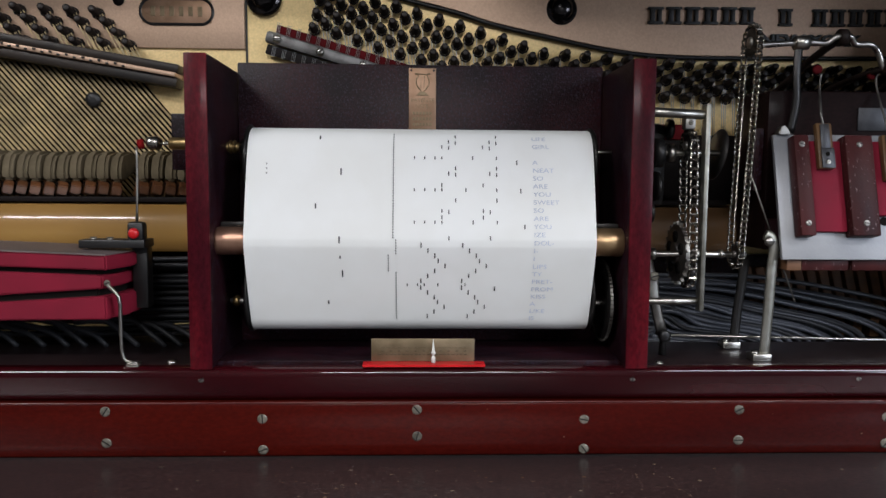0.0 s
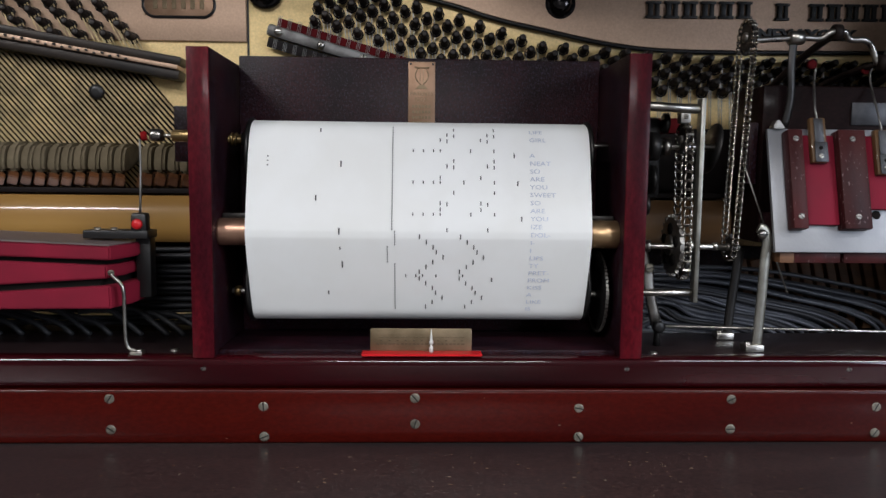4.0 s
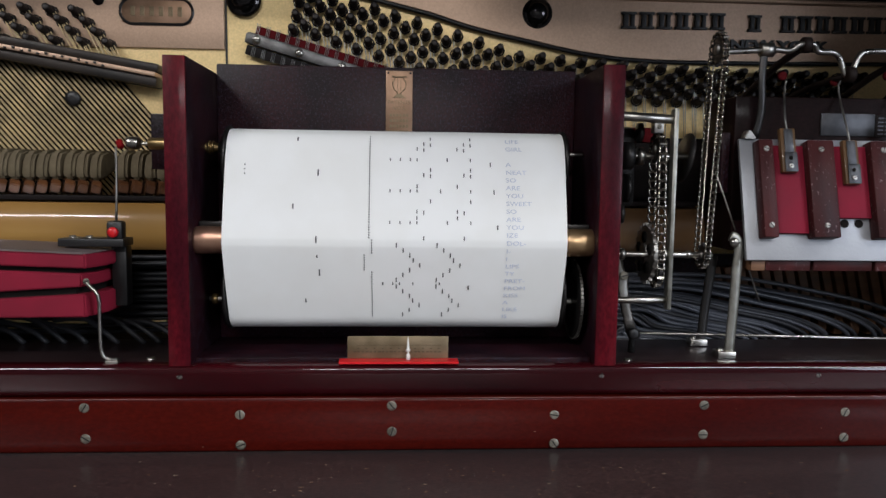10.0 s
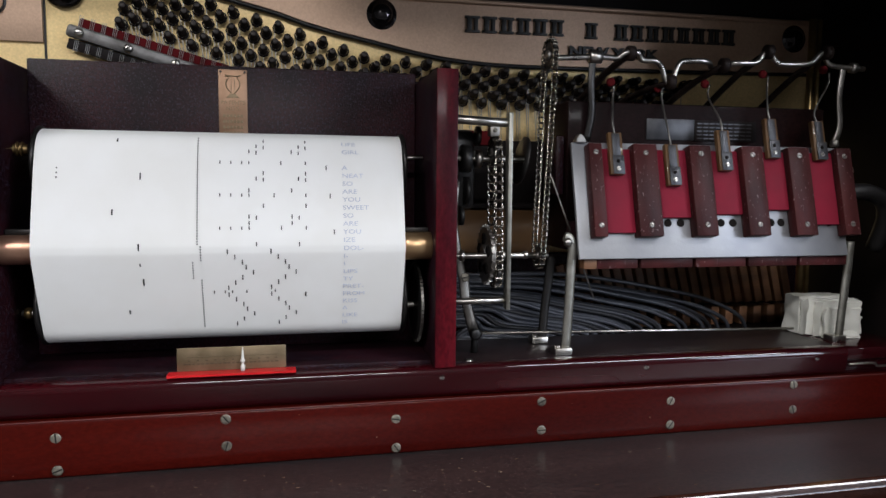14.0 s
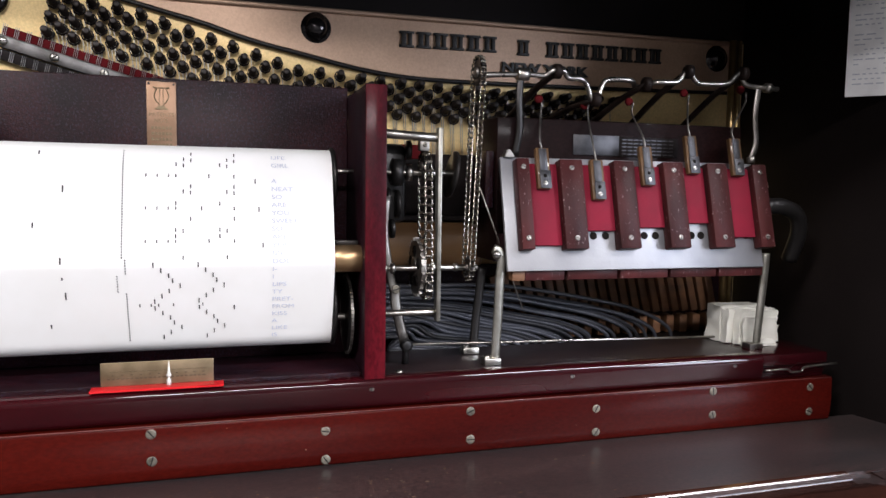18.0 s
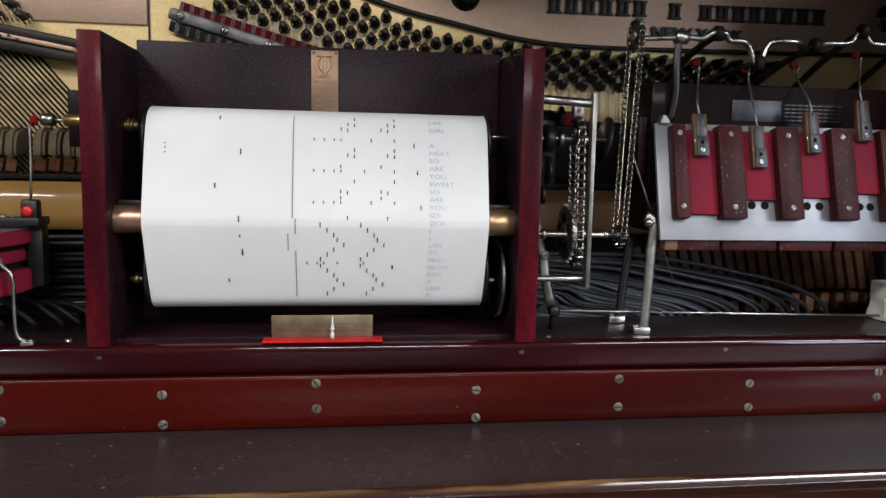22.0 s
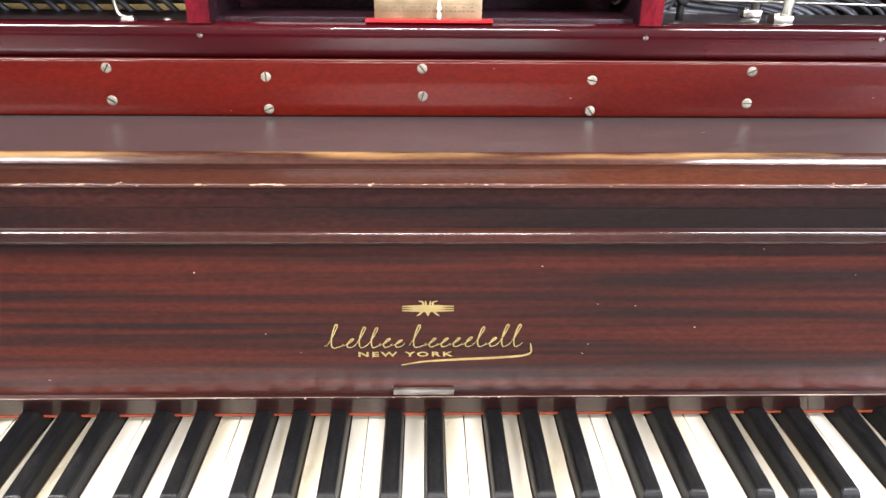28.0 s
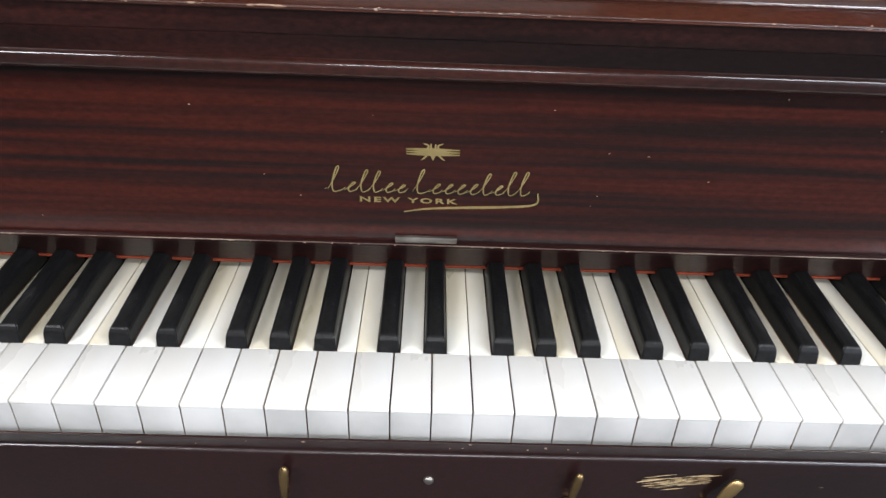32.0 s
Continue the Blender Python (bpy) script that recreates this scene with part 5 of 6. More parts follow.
# standing arms that carry the wind motor
for y, pts, name in ((0.029, [(0.2965, 1.0005), (0.2985, 1.0400), (0.3000, 1.0800), (0.3012, 1.0940), (0.2985, 1.1045), (0.2930, 1.1075)], "front"), (0.078, [(0.2915, 1.0005), (0.2935, 1.0300), (0.2970, 1.0600), (0.3000, 1.0850)], "rear"), (0.031, [(0.5920, 1.0005), (0.5950, 1.0400), (0.5985, 1.0800), (0.5995, 1.1000)], "far")):
    arm = thing("motor_stand", "nickel-plated curved standing arm with a screwed foot", "stand", group="motor stands", at=(pts[0][0], y, 0.9988))
    part("arm", tube([(x, y, z) for x, z in pts], 0.0046, 12, 6, None, 0.55, (0, 1, 0)), dull_nickel if name != "rear" else dark_steel, arm)
    fx = pts[0][0]
    part("foot", box(fx - 0.0120, fx + 0.0045, y - 0.006, y + 0.008, 0.9988, 1.0052, 0.001), steel, arm)
    if name != "far":
        screw("foot_screw", fx - 0.0080, y + 0.001, 1.0052, 0.0034, 25, arm, steel, (0, 0, 1), 1.6)
    if name == "front":
        screw("pivot_screw", 0.2950, y - 0.0035, 1.1020, 0.0042, 0, arm, steel, (0, -1, 0), 1.8)
needle = thing("needle_wire", "thin straight bright steel wire hanging beside the chain", "wire", at=(0.33, 0.05, 1.046))
part("wire", rod((0.2860, 0.0500, 1.1640), (0.3318, 0.0480, 1.0464), 0.0008, 6), dull_steel, needle)

# ---- wind motor ----
motor = thing("wind_motor", "five-bellows wind motor with red slide valves on a zinc board", "wind motor", at=(0.445, 0.06, 1.08))
TILT_M = math.degrees(math.atan(0.25))
face = Matrix.Translation((0.3040, 0.0192, 1.0873)) @ Matrix.Rotation(radians(-TILT_M), 4, "X")
W_M, H_M = 0.2832, 0.1095


def on_face(x0, x1, d0, d1, h0, h1, bev=0.0008, bm=None):
    """A block on the board: along it, out of it towards the viewer, and up it."""
    return box(x0, x1, -d1, -d0, h0, h1, bev, bm, face)


part("board", on_face(0, W_M, -0.004, 0.0, 0, H_M, 0.0006), zinc, motor, "pale zinc-coated valve board")
part("body", box(0.3060, 0.5850, 0.060, 0.125, 1.0920, 1.2330, 0.002), body_wood, motor, "dark mahogany bellows body")
part("lower_body", box(0.3065, 0.5850, 0.030, 0.059, 1.0930, 1.1200, 0.001), box_wood, motor)
BATTENS = ((0.0115, 0.0245), (0.0555, 0.0795), (0.1130, 0.1355), (0.1680, 0.1910), (0.2190, 0.2425), (0.2735, 0.2905))
for x0, x1 in BATTENS:
    b = part("batten", on_face(x0, x1, 0.0005, 0.0125, 0.0185, 0.1055, 0.0012), slide_wood, motor, "worn dark red wooden guide")
    for h in (0.029, 0.097):
        p = face @ Vector(((x0 + x1) / 2, -0.0125, h))
        n_ = (face.to_3x3() @ Vector((0, -1, 0)))
        screw("screw", p.x, p.y, p.z, 0.0026, 35 * h * 1000 + x0 * 900, b, dull_steel, n_)
LOW = (0.0230, 0.0370, 0.0400, 0.0445, 0.0300)
TOPS = (0.0700, 0.0600, 0.0750, 0.0880, 0.0870)
for k in range(5):
    x0, x1 = BATTENS[k][1], BATTENS[k + 1][0]
    part("slide_valve", on_face(x0 + 0.0006, x1 - 0.0006, 0.0010, 0.0060, LOW[k], 0.1020, 0.0008), red_cloth, motor, "red slide valve")
    hole_bm = bmesh.new()
    for q in (0.33, 0.72):
        p = face @ Vector((x0 + (x1 - x0) * q, -0.0002, 0.0330))
        n_ = face.to_3x3() @ Vector((0, -1, 0))
        lathe([(0, 0.0038), (0.0006, 0.0038)], p, p + n_ * 0.001, 16, hole_bm)
    part("port_holes", hole_bm, slot_dark, motor, "two round dark ports")
    xm = (x0 + x1) / 2 - 0.0015
    paddle = part("paddle", on_face(xm - 0.0068, xm + 0.0068, 0.0065, 0.0120, TOPS[k] + 0.006, TOPS[k] + 0.0460, 0.001), brown_rail, motor, "wooden valve arm with a steel face")
    part("paddle_plate", on_face(xm - 0.0045, xm + 0.0068, 0.0122, 0.0132, TOPS[k] + 0.0065, TOPS[k] + 0.0240, 0.0004), worn_label, paddle)
    part("paddle_tongue", on_face(xm - 0.0040, xm + 0.0040, 0.0122, 0.0130, TOPS[k] + 0.0240, TOPS[k] + 0.0450, 0.0004), worn_label, paddle)
    p = face @ Vector((xm + 0.0004, -0.0132, TOPS[k] + 0.0115))
    screw("screw", p.x, p.y, p.z, 0.0022, 20, paddle, steel, face.to_3x3() @ Vector((0, -1, 0)))
    q = face @ Vector((xm + 0.0004, -0.0134, TOPS[k] + 0.0185))
    part("paddle_hole", lathe([(0, 0.0017), (0.0004, 0.0017)], q, q + face.to_3x3() @ Vector((0, -0.0006, 0)), 10), slot_dark, paddle)
    a = face @ Vector((xm, -0.0110, TOPS[k] + 0.0440))
    tops = ((0.3520, 0.060, 1.2480), (0.4030, 0.060, 1.2500), (0.4530, 0.060, 1.2530), (0.5180, 0.060, 1.2640), (0.5880, 0.060, 1.2700))[k]
    part("valve_wire", tube([a, Vector((a.x - 0.001, a.y + 0.003, a.z + 0.012)), Vector((tops[0] - 0.001, tops[1], tops[2] - 0.012)), tops], 0.0010, 6, 4), dull_steel, motor)
for k in range(5):
    part("wood_foot", box((0.3105 if k else 0.3235) + 0.0565 * k, 0.3640 + 0.0565 * k, 0.024, 0.040, 1.0775, 1.0866, 0.0008), slide_wood, motor)
part("bare_block", box(0.3105, 0.3232, 0.024, 0.040, 1.0775, 1.0866, 0.0008), raw_wood, motor, "bare orange wood end")
part("label_plate", box(0.3865, 0.4375, 0.0585, 0.0600, 1.1985, 1.2185, 0.0003), worn_label, motor, "grey worn metal label")
part("dark_label", box(0.4380, 0.5060, 0.0585, 0.0600, 1.1980, 1.2180, 0.0003), case_dark, motor, "dark label with unreadable lines")
lines = bmesh.new()
for r in range(5):
    for c in range(9):
        x = 0.4405 + c * 0.0068
        box(x, x + 0.0052, 0.0582, 0.0586, 1.2000 + r * 0.0036, 1.2012 + r * 0.0036, 0, lines)
part("label_print", lines, worn_label, motor, "", False)
for x, z in ((0.592, 1.1695), (0.598, 1.1490)):
    part("nut", lathe([(0, 0.0045), (0.001, 0.006), (0.006, 0.006), (0.007, 0.004)], (x, 0.036, z), (x + 0.008, 0.034, z), 6), steel, motor)
part("hose", tube([(0.598, 0.036, 1.1490), (0.620, 0.034, 1.1490), (0.640, 0.036, 1.1400), (0.652, 0.045, 1.120), (0.655, 0.06, 1.09)], 0.0085, 12, 5), black_iron, motor, "black rubber hose")
part("left_lug", extrude_y([(0.3065, 1.1935), (0.3175, 1.1935), (0.3130, 1.2000), (0.3100, 1.2010)], 0.040, 0.050, None, 0.0008), dull_steel, motor)
part("right_lug", rod((0.5860, 0.045, 1.1945), (0.5860, 0.045, 1.2010), 0.0042), dull_steel, motor)

crank = thing("crankshaft", "bent nickel crankshaft above the wind motor", "crankshaft", at=(0.45, 0.05, 1.235))
part("shaft", tube([(0.2830, 0.048, 1.2690), (0.3300, 0.048, 1.2722), (0.3480, 0.048, 1.2720), (0.3560, 0.046, 1.2770), (0.3680, 0.046, 1.2772), (0.3740, 0.048, 1.2715), (0.3870, 0.048, 1.2710), (0.3950, 0.050, 1.2660), (0.4010, 0.050, 1.2520), (0.4065, 0.050, 1.2525),
                    (0.4120, 0.050, 1.2670), (0.4190, 0.050, 1.2725), (0.4430, 0.050, 1.2730), (0.4560, 0.062, 1.2690), (0.4660, 0.062, 1.2700), (0.4720, 0.050, 1.2728), (0.4960, 0.050, 1.2745), (0.5040, 0.050, 1.2830), (0.5110, 0.050, 1.2850),
                    (0.5180, 0.050, 1.2765), (0.5270, 0.050, 1.2742), (0.5560, 0.050, 1.2760), (0.5660, 0.050, 1.2840), (0.5740, 0.050, 1.2880), (0.5800, 0.050, 1.2760), (0.6200, 0.050, 1.2735)], 0.0026, 10, 6), steel, crank)
part("collar", lathe([(0, 0.003), (0.0008, 0.0060), (0.012, 0.0060), (0.0128, 0.004)], (0.3200, 0.048, 1.2715), (0.3330, 0.048, 1.2722), 18), steel, crank)
part("collar", lathe([(0, 0.003), (0.0008, 0.0052), (0.007, 0.0052), (0.0078, 0.003)], (0.6030, 0.050, 1.2742), (0.6110, 0.050, 1.2740), 18), steel, crank)
part("strap", tube([(0.3245, 0.048, 1.2715), (0.3225, 0.046, 1.2480), (0.3240, 0.047, 1.2200), (0.3205, 0.049, 1.1950)], 0.0036, 8, 5, None, 0.35, (0, 1, 0)), dark_steel, crank, "curved steel strap")
part("strap", tube([(0.5960, 0.050, 1.2760), (0.5920, 0.049, 1.2450), (0.5945, 0.049, 1.2150), (0.5865, 0.048, 1.1960)], 0.0036, 8, 5, None, 0.35, (0, 1, 0)), dull_steel, crank, "curved steel strap")
for x, z, xb, zb in ((0.3620, 1.2770, 0.3540, 1.2480), (0.4040, 1.2520, 0.4040, 1.2440), (0.4600, 1.2700, 0.4540, 1.2500), (0.5080, 1.2850, 0.5180, 1.2620), (0.5740, 1.2870, 0.5880, 1.2690)):
    rod_bm = tube([(x, 0.048, z), (x - 0.010, 0.082, z * 0.6 + 1.240 * 0.4), (x - 0.022, 0.122, 1.2360)], 0.0046, 8, 2, None, 0.6)
    c = part("connecting_rod", rod_bm, rod_wood, crank, "dark wooden connecting rod")
    part("big_end", lathe([(0, 0.004), (0.001, 0.0070), (0.007, 0.0070), (0.008, 0.004)], (x - 0.004, 0.048, z), (x + 0.004, 0.048, z), 14), rod_wood, c)
    part("felt_washer", lathe([(0, 0.0034), (0.001, 0.0042), (0.0036, 0.0042), (0.0045, 0.003)], (xb - 0.004, 0.066, zb + 0.004), (xb - 0.004, 0.060, zb + 0.004), 12), dull_felt, c, "dark red felt washer")
pole = thing("brass_pole", "brass pole standing beside the wind motor", "pole", at=(0.642, 0.15, 0.985))
part("pole", rod((0.6390, 0.15, 0.985), (0.6390, 0.15, 1.345), 0.0045), brass, pole)
part("pole", rod((0.6480, 0.15, 0.985), (0.6480, 0.15, 1.345), 0.0030), brass, pole)

right_tubes = thing("tracker_tubing", "fan of grey-black rubber tracker tubes behind the shelf", "tubing", group="tubing", at=(0.4, 0.11, 0.9988))
for k in range(40):
    # the lowest tubes peel off first and bend down through the shelf; the highest run on to the treble end
    u = k / 39
    z = 1.0040 + 0.0500 * u + rt.uniform(-0.0022, 0.0022)
    y = 0.1085 + 0.0340 * u + 0.0040 * (k % 3)
    end = 0.275 + 0.235 * u + (0.110 * (u - 0.6) if u > 0.6 else 0.0) + rt.uniform(-0.012, 0.012)
    bend = 0.060 + 0.045 * u + rt.uniform(-0.006, 0.010)
    sag = z - (0.006 + 0.012 * u)
    part("tube", tube([(0.186, y + 0.002, z + 0.008), (0.225, y, z + 0.005 + rt.uniform(-0.003, 0.003)), (0.5 * (0.225 + end - bend), y + rt.uniform(-0.004, 0.004), z + rt.uniform(-0.004, 0.003)), (end - bend, y, sag),
                       (end - bend * 0.45, y - 0.001, sag - 0.30 * (sag - 0.99)), (end - bend * 0.10, y - 0.002, sag - 0.68 * (sag - 0.99)), (end, y - 0.002, 0.9870)], 0.0023, 8, 5), tubing if k % 4 else tubing_dark, right_tubes)
stack = thing("valve_stack", "row of orange-brown wooden valve blocks behind the tubes", "valve stack", at=(0.5, 0.2, 0.985))
part("stack_board", box(0.19, 0.690, 0.196, 0.208, 0.9853, 1.075, 0.001), box_wood, stack)
for k in range(22):
    x = 0.362 + 0.0138 * k
    part("valve_block", box(-0.0048, 0.0048, 0.182, 0.1955, 0.0, 0.050, 0.0012, None, Matrix.Translation((x, 0, 1.014)) @ Matrix.Rotation(radians(-14), 4, "Y")), raw_wood, stack)
for k in range(16):
    x = 0.372 + 0.0190 * k
    part("lower_block", box(x, x + 0.0105, 0.178, 0.1955, 0.9880, 1.0100, 0.0012), raw_wood, stack)
part("shelf_back", box(0.19, 0.690, 0.1205, 0.178, 0.9853, 0.9875, 0), case_dark, stack)

rag = thing("folded_rag", "crumpled folded white cotton rag lying on the shelf", "rag", at=(0.605, 0.07, 0.9988))


def fold(x0, x1, y0, y1, z0, z1, seed, lean=0.0):
    """One folded pad of paper cloth: crisp corners, creases and a slightly wavy face."""
    bm = bmesh.new()
    bmesh.ops.create_cube(bm, size=1)
    bmesh.ops.subdivide_edges(bm, edges=bm.edges[:], cuts=15, use_grid_fill=True)
    for v in bm.verts:
        c = v.co.copy()
        c = c.lerp(c.normalized() * 0.62, 0.035)
        crease = abs(math.sin(5.0 * c.x + 3.0 * c.z + seed)) ** 8
        w = Vector((noise.noise(Vector((c.z * 2.5, c.y, seed))), noise.noise(Vector((c.x * 2.2, c.z * 2.2, seed + 4))), noise.noise(Vector((c.x * 2.0, c.y * 2, seed + 9)))))
        d = Vector((0.0030 * w.x + lean * (c.z + 0.5), 0.0024 * w.y - 0.0005 * crease, 0.0030 * w.z))
        v.co = Vector(((x0 + x1) / 2 + c.x * (x1 - x0), (y0 + y1) / 2 + c.y * (y1 - y0), (z0 + z1) / 2 + c.z * (z1 - z0))) + d
        v.co.z = max(0.9990, v.co.z)
    return bm


for k, (x0, x1, y0, y1, z0, z1, lean) in enumerate(((0.5740, 0.6300, 0.0700, 0.0920, 0.9990, 1.0385, 0.002), (0.5770, 0.6330, 0.0590, 0.0690, 0.9990, 1.0365, -0.001), (0.5830, 0.6310, 0.0490, 0.0580, 0.9990, 1.0345, 0.003), (0.5850, 0.6280, 0.0445, 0.0485, 0.9990, 1.0290, 0.002))):
    part("folded_layer", fold(x0, x1, y0, y1, z0, z1, 1.0 + 3.7 * k, lean), cloth_white, rag)
for k in range(2):
    part("turned_edge", fold(0.6260 - 0.002 * k, 0.6400 - 0.003 * k, 0.0540 + 0.004 * k, 0.0860, 0.9995 + 0.0190 * k, 1.0180 + 0.0180 * k, 12.0 + 3 * k), cloth_white, rag)
part("loose_tongue", fold(0.5850, 0.6240, 0.0380, 0.0460, 0.9990, 1.0040, 21.0), cloth_white, rag)
note = thing("printed_card", "white printed card fixed to the dark case side", "card", at=(XR - 0.002, 0.0, 1.27))
turn_n = Matrix.Translation((0.6740, 0.0150, 0)) @ Matrix.Rotation(radians(46), 4, "Z") @ Matrix.Translation((-(XR - 0.0022), -0.0310, 0))
part("sheet", box(XR - 0.0022, XR - 0.0002, -0.0110, 0.0310, 1.2640, 1.3900, 0.0003, None, turn_n), card, note)
pr = bmesh.new()
for r in range(22):
    y = 0.025
    while y > -0.004:
        w = 0.003 + 0.007 * ((r * 7 + int(-y * 900)) % 5) / 4
        if (r + int(y * 700)) % 4:
            box(XR - 0.0025, XR - 0.0021, y - w, y, 1.2760 + r * 0.0050, 1.2772 + r * 0.0050, 0, pr, turn_n)
        y -= w + 0.0025
part("print_block", pr, print_grey, note, "", False)


# ---- keyboard ----
KEY, GAP0 = 0.0236, -0.0195
Y_FRONT, Y_HEAD, Y_BACK, Z_TOP = -0.287, -0.2385, -0.135, 0.7340
# black keys lie over these joints of the octave, with their offsets; joint 0 is between the first two white keys
SHARPS = {0: -0.0036, 1: 0.0018, 3: -0.0030, 4: 0.0002, 5: 0.0042}
HALF = 0.0068
kinds = []
for n in range(7):
    left = GAP0 + (n - 1) * KEY
    right = left + KEY
    lj, rj = (n - 1) % 7, n % 7
    tl = (SHARPS[lj] + HALF + 0.0006) if lj in SHARPS else 0.0003
    tr = (SHARPS[rj] - HALF - 0.0006) if rj in SHARPS else -0.0003
    key = thing("white_key", "ivory-topped white piano key, level with its neighbours", "piano key", group="white keys", at=(left, Y_FRONT, 0.690))
    head = [(left + 0.0005, Y_FRONT - 0.0015), (right - 0.0005, Y_FRONT - 0.0015), (right - 0.0005, Y_HEAD - 0.0002), (left + 0.0005, Y_HEAD - 0.0002)]
    tail = [(left + tl, Y_HEAD), (right + tr, Y_HEAD), (right + tr, Y_BACK), (left + tl, Y_BACK)]
    for name, quad, z0, z1, mat in (("ivory_head", head, Z_TOP - 0.0027, Z_TOP, ivory), ("ivory_tail", tail, Z_TOP - 0.0027, Z_TOP, old_ivory), ("head_wood", [(a, b + (0.0015 if b < Y_FRONT else 0)) for a, b in head], 0.690, Z_TOP - 0.0027, key_wood), ("tail_wood", tail, 0.690, Z_TOP - 0.0027, key_wood)):
        bm = box(quad[0][0], quad[1][0], quad[0][1], quad[2][1], z0, z1, 0.0005 if mat in (ivory, old_ivory) else 0)
        part(name, bm, mat, key)
    part("key_front", box(left + 0.0004, right - 0.0004, Y_FRONT - 0.0008, Y_FRONT, 0.7050, Z_TOP - 0.0028, 0.0002), ivory_front, key, "pale key front")
    kinds.append(key)
for octave in range(-4, 5):
    for n in range(7):
        j = octave * 7 + n
        left = GAP0 + (j - 1) * KEY
        if left < XL + 0.055 or left + KEY > XR - 0.055:
            continue
        if octave == 0:
            continue
        copy_thing(kinds[n], pose(left, Y_FRONT, 0.690 + 0.0002 * math.sin(7.7 * j)))

black = thing("black_key", "ebony sharp with worn rounded edges", "piano key", group="black keys", at=(0, -0.2385, 0.733))


def sharp_mesh():
    """An ebony sharp: upright flanks, a rounded top and a nose that slopes back under its arched edge."""
    bm = bmesh.new()
    rows = []
    for half, front, back, z_front, z_back in ((HALF, -0.2388, -0.1420, 0.7332, 0.7332), (0.0065, -0.2382, -0.1490, 0.7400, 0.7430), (0.0061, -0.2368, -0.1530, 0.7432, 0.7474), (0.0050, -0.2350, -0.1560, 0.7452, 0.7503), (0.0032, -0.2336, -0.1572, 0.7461, 0.7515)):
        rows.append([bm.verts.new(p) for p in ((-half, front, z_front), (half, front, z_front), (half, back, z_back), (-half, back, z_back))])
    bm.faces.new(rows[0][::-1])
    bm.faces.new(rows[-1])
    for a, b in zip(rows, rows[1:]):
        for i in range(4):
            bm.faces.new((a[i], a[(i + 1) % 4], b[(i + 1) % 4], b[i]))
    bmesh.ops.bevel(bm, geom=bm.edges[:], offset=0.0006, segments=2, affect="EDGES")
    return bm


part("sharp", sharp_mesh(), ebony, black)
part("sharp_base", box(-0.0052, 0.0052, -0.2370, -0.1584, 0.690, 0.7330, 0), key_wood, black)
for octave in range(-4, 5):
    for joint, off in SHARPS.items():
        x = GAP0 + (octave * 7 + joint) * KEY + off
        if x < XL + 0.07 or x > XR - 0.07:
            continue
        copy_thing(black, pose(x, -0.2385, 0.733))
for o in [*black.children_recursive, black]:
    bpy.data.objects.remove(o)
for x0, x1 in ((XL, XL + 0.05), (XR - 0.05, XR)):
    tagged(part("key_block", box(x0 + 0.001, x1 - 0.001, -0.29, -0.176, 0.686, 0.775, 0.003), case_wood), "dark mahogany block at the keyboard end", "key block")
part("key_slip_worn_edge", tube([(XL, -0.2945, 0.7152), (0, -0.2945, 0.7152), (XR, -0.2945, 0.7152)], 0.0009, 6, 2), nosing_wood, piano)

# brass control levers and button on the key slip
for x, lean in ((-0.0788, 4), (0.0843, 8), (0.1665, 26)):
    lv = thing("control_lever", "slender brass control lever on the key slip", "lever", group="control levers", at=(x, -0.31, 0.69))
    m = Matrix.Translation((x, -0.3105, 0.6805)) @ Matrix.Rotation(radians(lean), 4, "Y")
    bm = lathe([(0, 0.0020), (0.010, 0.0026), (0.020, 0.0036), (0.0265, 0.0034), (0.0290, 0.0022), (0.0297, 0.0006)], (0, 0, 0), (0, 0, 0.03), 14)
    bm.transform(m @ Matrix.Diagonal((0.8 if lean < 20 else 1.3, 0.6, 1, 1)))
    part("blade", bm, brass, lv)
    part("stem", rod((x, -0.3048, 0.6820), (x, -0.3120, 0.6820), 0.0022, 10), brass, lv)
btn = thing("push_button", "small round dull metal button on the key slip", "button", at=(0.0037, -0.3048, 0.6955))
part("button", lathe([(0, 0.0030), (0.001, 0.0030), (0.002, 0.0022)], (0.0037, -0.3042, 0.6955), (0.0037, -0.308, 0.6955), 16), dull_steel, btn)

# ---- gilt decal on the fallboard: flowing strokes, a swash, the town and a crest ----
def fall_y(z):
    return -0.1705 + (z - 0.7745) * (0.0060 / 0.1115) - 0.0007


decal = thing("gilt_decal", "flowing gilt maker's decal on the fallboard", "decal", at=(0.0, -0.169, 0.80))


def stroke(pts, wide, bm):
    """A flat gilt stroke through (x, z) rows, thick in the middle."""
    line = curve_points([(x, fall_y(z), z) for x, z in pts], 6)
    prev = None
    for i, p in enumerate(line):
        t = (line[min(i + 1, len(line) - 1)] - line[max(i - 1, 0)]).normalized()
        s = Vector((-t.z, 0, t.x)).normalized() * wide * (0.35 + 0.65 * math.sin(math.pi * i / (len(line) - 1)))
        pair = (bm.verts.new(p - s), bm.verts.new(p + s))
        if prev:
            f = (prev[0], pair[0], pair[1], prev[1])
            bm.faces.new(f)
        prev = pair


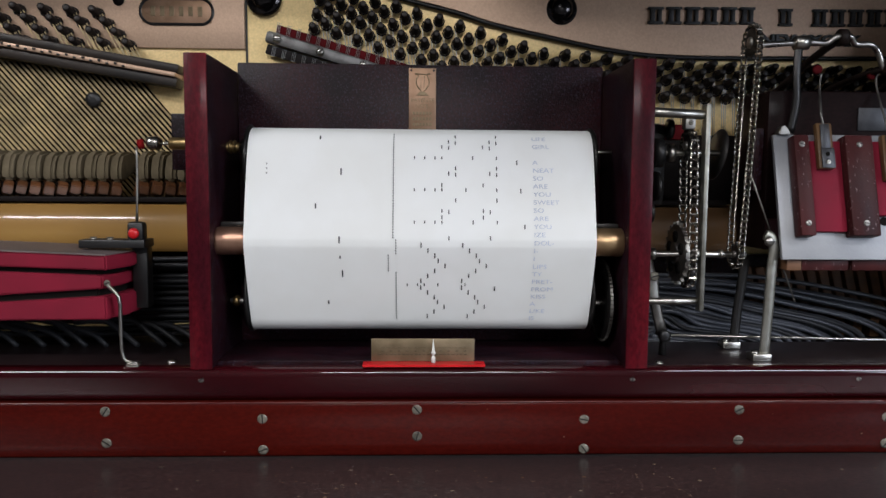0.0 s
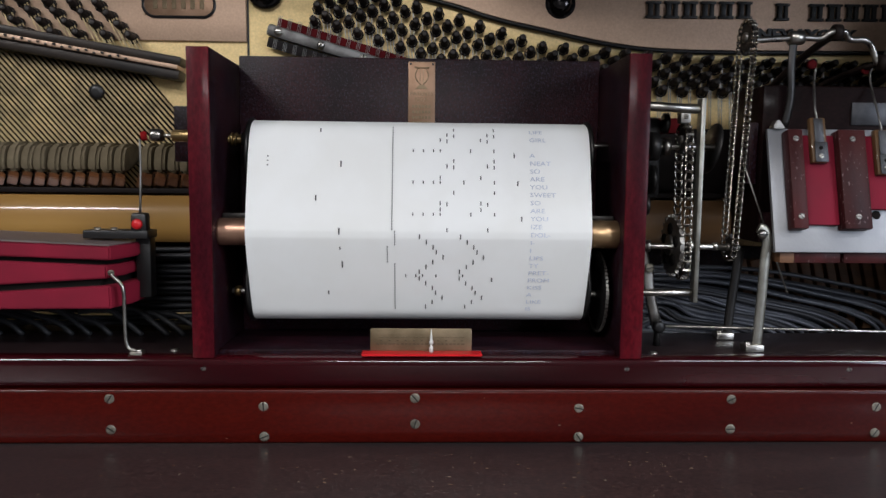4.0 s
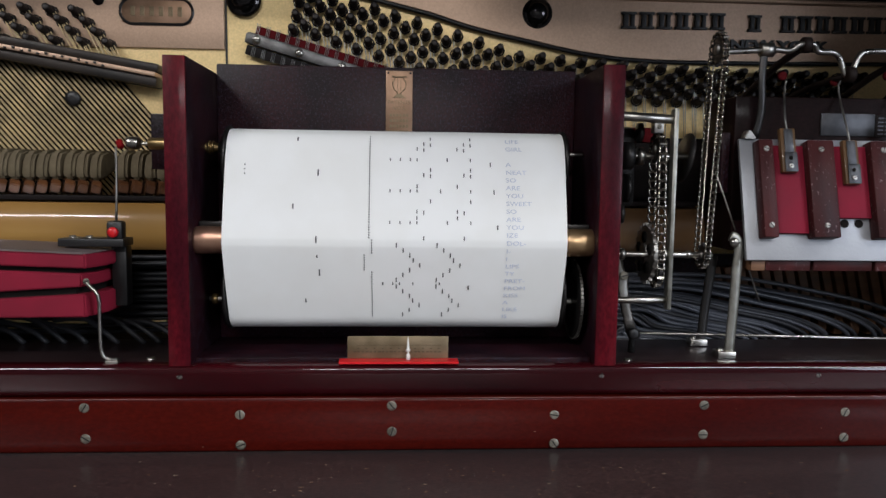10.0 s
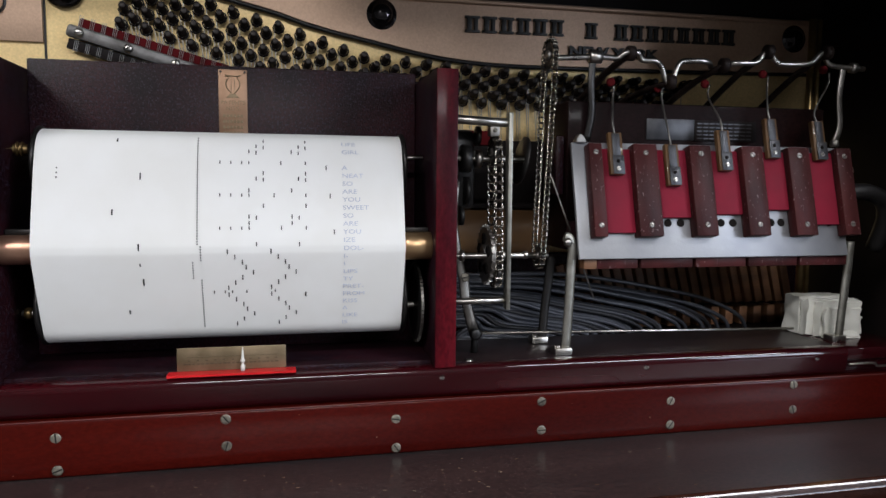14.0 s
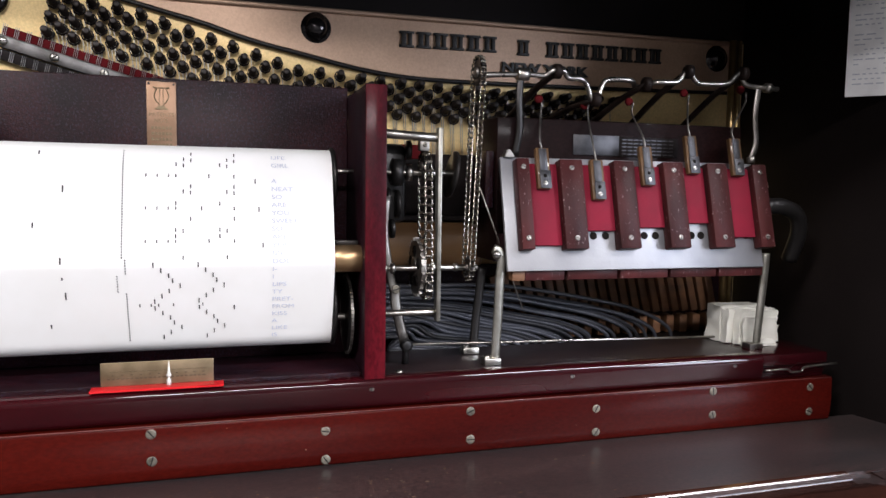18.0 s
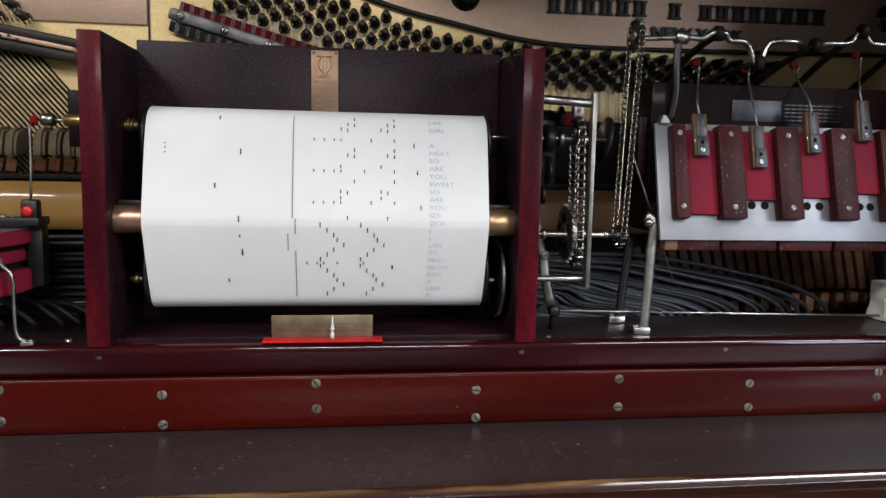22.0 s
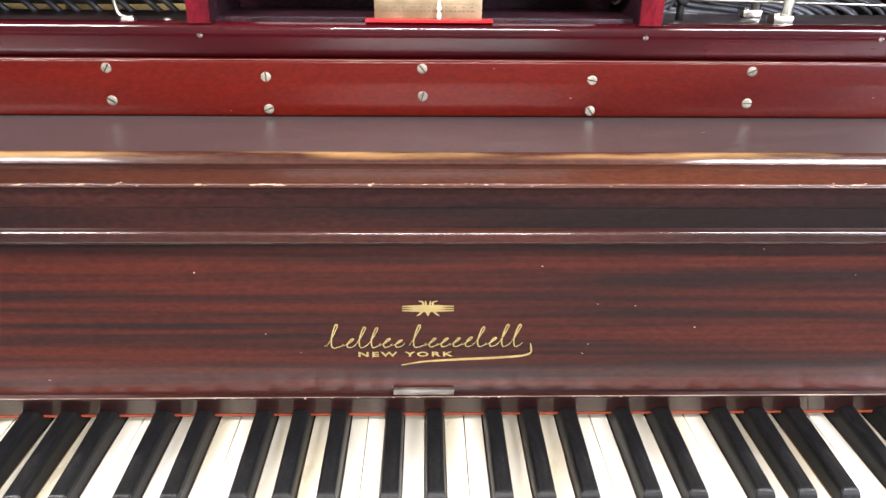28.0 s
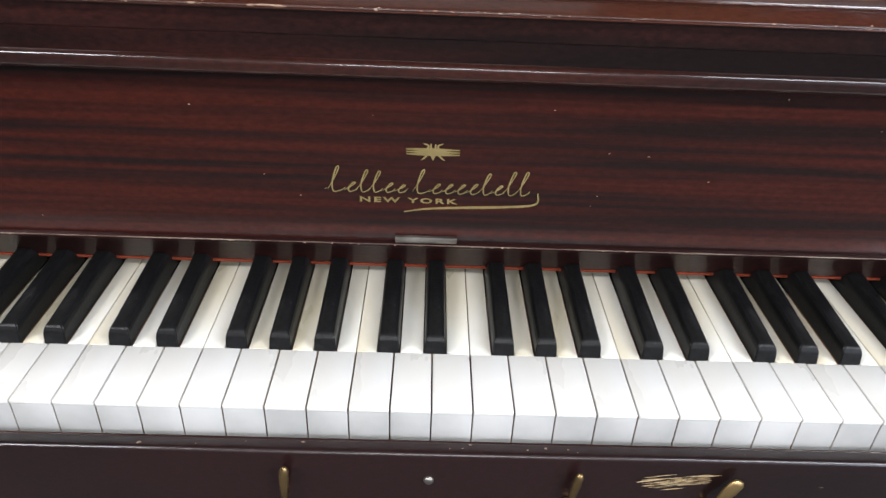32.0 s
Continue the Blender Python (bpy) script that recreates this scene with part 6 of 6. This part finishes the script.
bm = bmesh.new()
x = -0.0655
heights = (0.0160, 0.006, 0.014, 0.0135, 0.006, 0.005, 0.0, 0.015, 0.006, 0.006, 0.006, 0.0065, 0.0135, 0.006, 0.0150, 0.0150)
for k, h in enumerate(heights):
    wide_k = 0.0104 if h > 0.0145 and k < 8 else 0.0081
    base_z = 0.8098 + 0.00005 * k
    if h:
        stroke([(x - 0.001, base_z + 0.001), (x + 0.003, base_z + h * 0.5), (x + 0.0065, base_z + h), (x + 0.0050, base_z + h * 1.02), (x + 0.0022, base_z + h * 0.4), (x + 0.0028, base_z), (x + wide_k * 0.75, base_z + 0.0008), (x + wide_k, base_z + 0.0028)], 0.00045, bm)
    x += wide_k if h else 0.004
stroke([(0.0700, 0.8125), (0.0690, 0.8045), (0.0500, 0.8020), (0.0200, 0.8005), (-0.0020, 0.7990), (-0.0170, 0.7965)], 0.0009, bm)
part("script_flourish", bm, gilt, decal, "thin flowing gilt strokes", False)
words("town", "NEW YORK", 0.0050, pose(-0.0145, fall_y(0.8045), 0.8045, 90), gilt, decal, stretch=2.0, depth=0.0001, bold=0.00012, spread=1.3)
bm = bmesh.new()
for dz in (-0.0016, 0.0, 0.0016):
    stroke([(-0.0130 - 0.003, 0.8385 + dz), (0.0, 0.8385 + dz), (0.0150 + 0.003, 0.8385 + dz)], 0.0010, bm)
for s in (-1, 1):
    stroke([(0.001, 0.8350), (0.001 + s * 0.0040, 0.8385), (0.001 + s * 0.0030, 0.8425), (0.001 + s * 0.0062, 0.8440)], 0.0007, bm)
    stroke([(0.001, 0.8400), (0.001 + s * 0.0050, 0.8350), (0.001 + s * 0.0075, 0.8330)], 0.0006, bm)
    stroke([(0.001 + s * 0.0015, 0.8440), (0.001 + s * 0.0012, 0.8380), (0.001, 0.8330)], 0.0008, bm)
part("crest", bm, gilt, decal, "small gilt lyre crest", False)

# ---- chips and wear ----
chips = thing("varnish_chips", "pale chips in the dark varnish", "wear", kind="stuff", at=(0, -0.1, 0.93))
bm = bmesh.new()
rc = random.Random(11)


def chip(c, right, up, r):
    n = rc.randint(5, 7)
    vs = [bm.verts.new(Vector(c) + Vector(right) * (r * rc.uniform(0.5, 1.3) * math.cos(2 * math.pi * k / n)) + Vector(up) * (r * rc.uniform(0.3, 0.8) * math.sin(2 * math.pi * k / n))) for k in range(n)]
    bm.faces.new(vs)


for k in range(190):
    y = rc.uniform(-0.125, -0.02)
    xx = rc.gauss(0.05, 0.17)
    chip((xx, y, 0.9245 - (y - 0.012) * 0.0654 + 0.0002), (1, 0, 0), (0, 1, -0.0654), rc.uniform(0.0006, 0.0021) * rc.choice((0.5, 0.7, 1.0)))
for k in range(26):
    # clusters of small chips along the nosing's edge
    mid = rc.uniform(-0.34, 0.40)
    for q in range(rc.choice((1, 2, 3, 6))):
        zz = min(0.9296, max(0.9276, rc.gauss(0.9284, 0.0006)))
        chip((mid + rc.gauss(0, 0.006), -0.1818 + abs(zz - 0.9282) * 0.5, zz), (1.5, 0, 0), (0, 0.1, 0.8), rc.uniform(0.0003, 0.0010))
for k in range(40):
    xx = rc.uniform(-0.33, 0.33)
    chip((xx, -0.1750, 0.7735), (1, 0, 0), (0, 0.3, 1), rc.uniform(0.0003, 0.0008))
for k in range(14):
    xx = rc.gauss(0.0, 0.09)
    chip((xx, rc.uniform(-0.3010, -0.2965), 0.7163), (1, 0, 0), (0, 1, 0), rc.uniform(0.0004, 0.0012))
for k in range(16):
    xx, zz = rc.uniform(-0.3, 0.3), rc.uniform(0.78, 0.88)
    chip((xx, fall_y(zz) + 0.0004, zz), (1, 0, 0), (0, 0, 1), rc.uniform(0.0003, 0.0007))
for k in range(14):
    xx, zz = rc.uniform(-0.3, 0.6), rc.uniform(0.93, 0.968)
    chip((xx, -0.0008, zz), (1, 0, 0), (0, 0, 1), rc.uniform(0.0003, 0.0008))
part("chips", bm, bare, chips, "", False)
scar = bmesh.new()
bm = scar
for k in range(60):
    u = rc.random()
    chip((0.128 + 0.036 * u, -0.3049, 0.6965 + 0.0045 * u + rc.gauss(0, 0.0022)), (4.2, 0, 0.7), (0.05, 0, 0.32), rc.uniform(0.0006, 0.0019))
part("scar", scar, straw, chips, "", False)
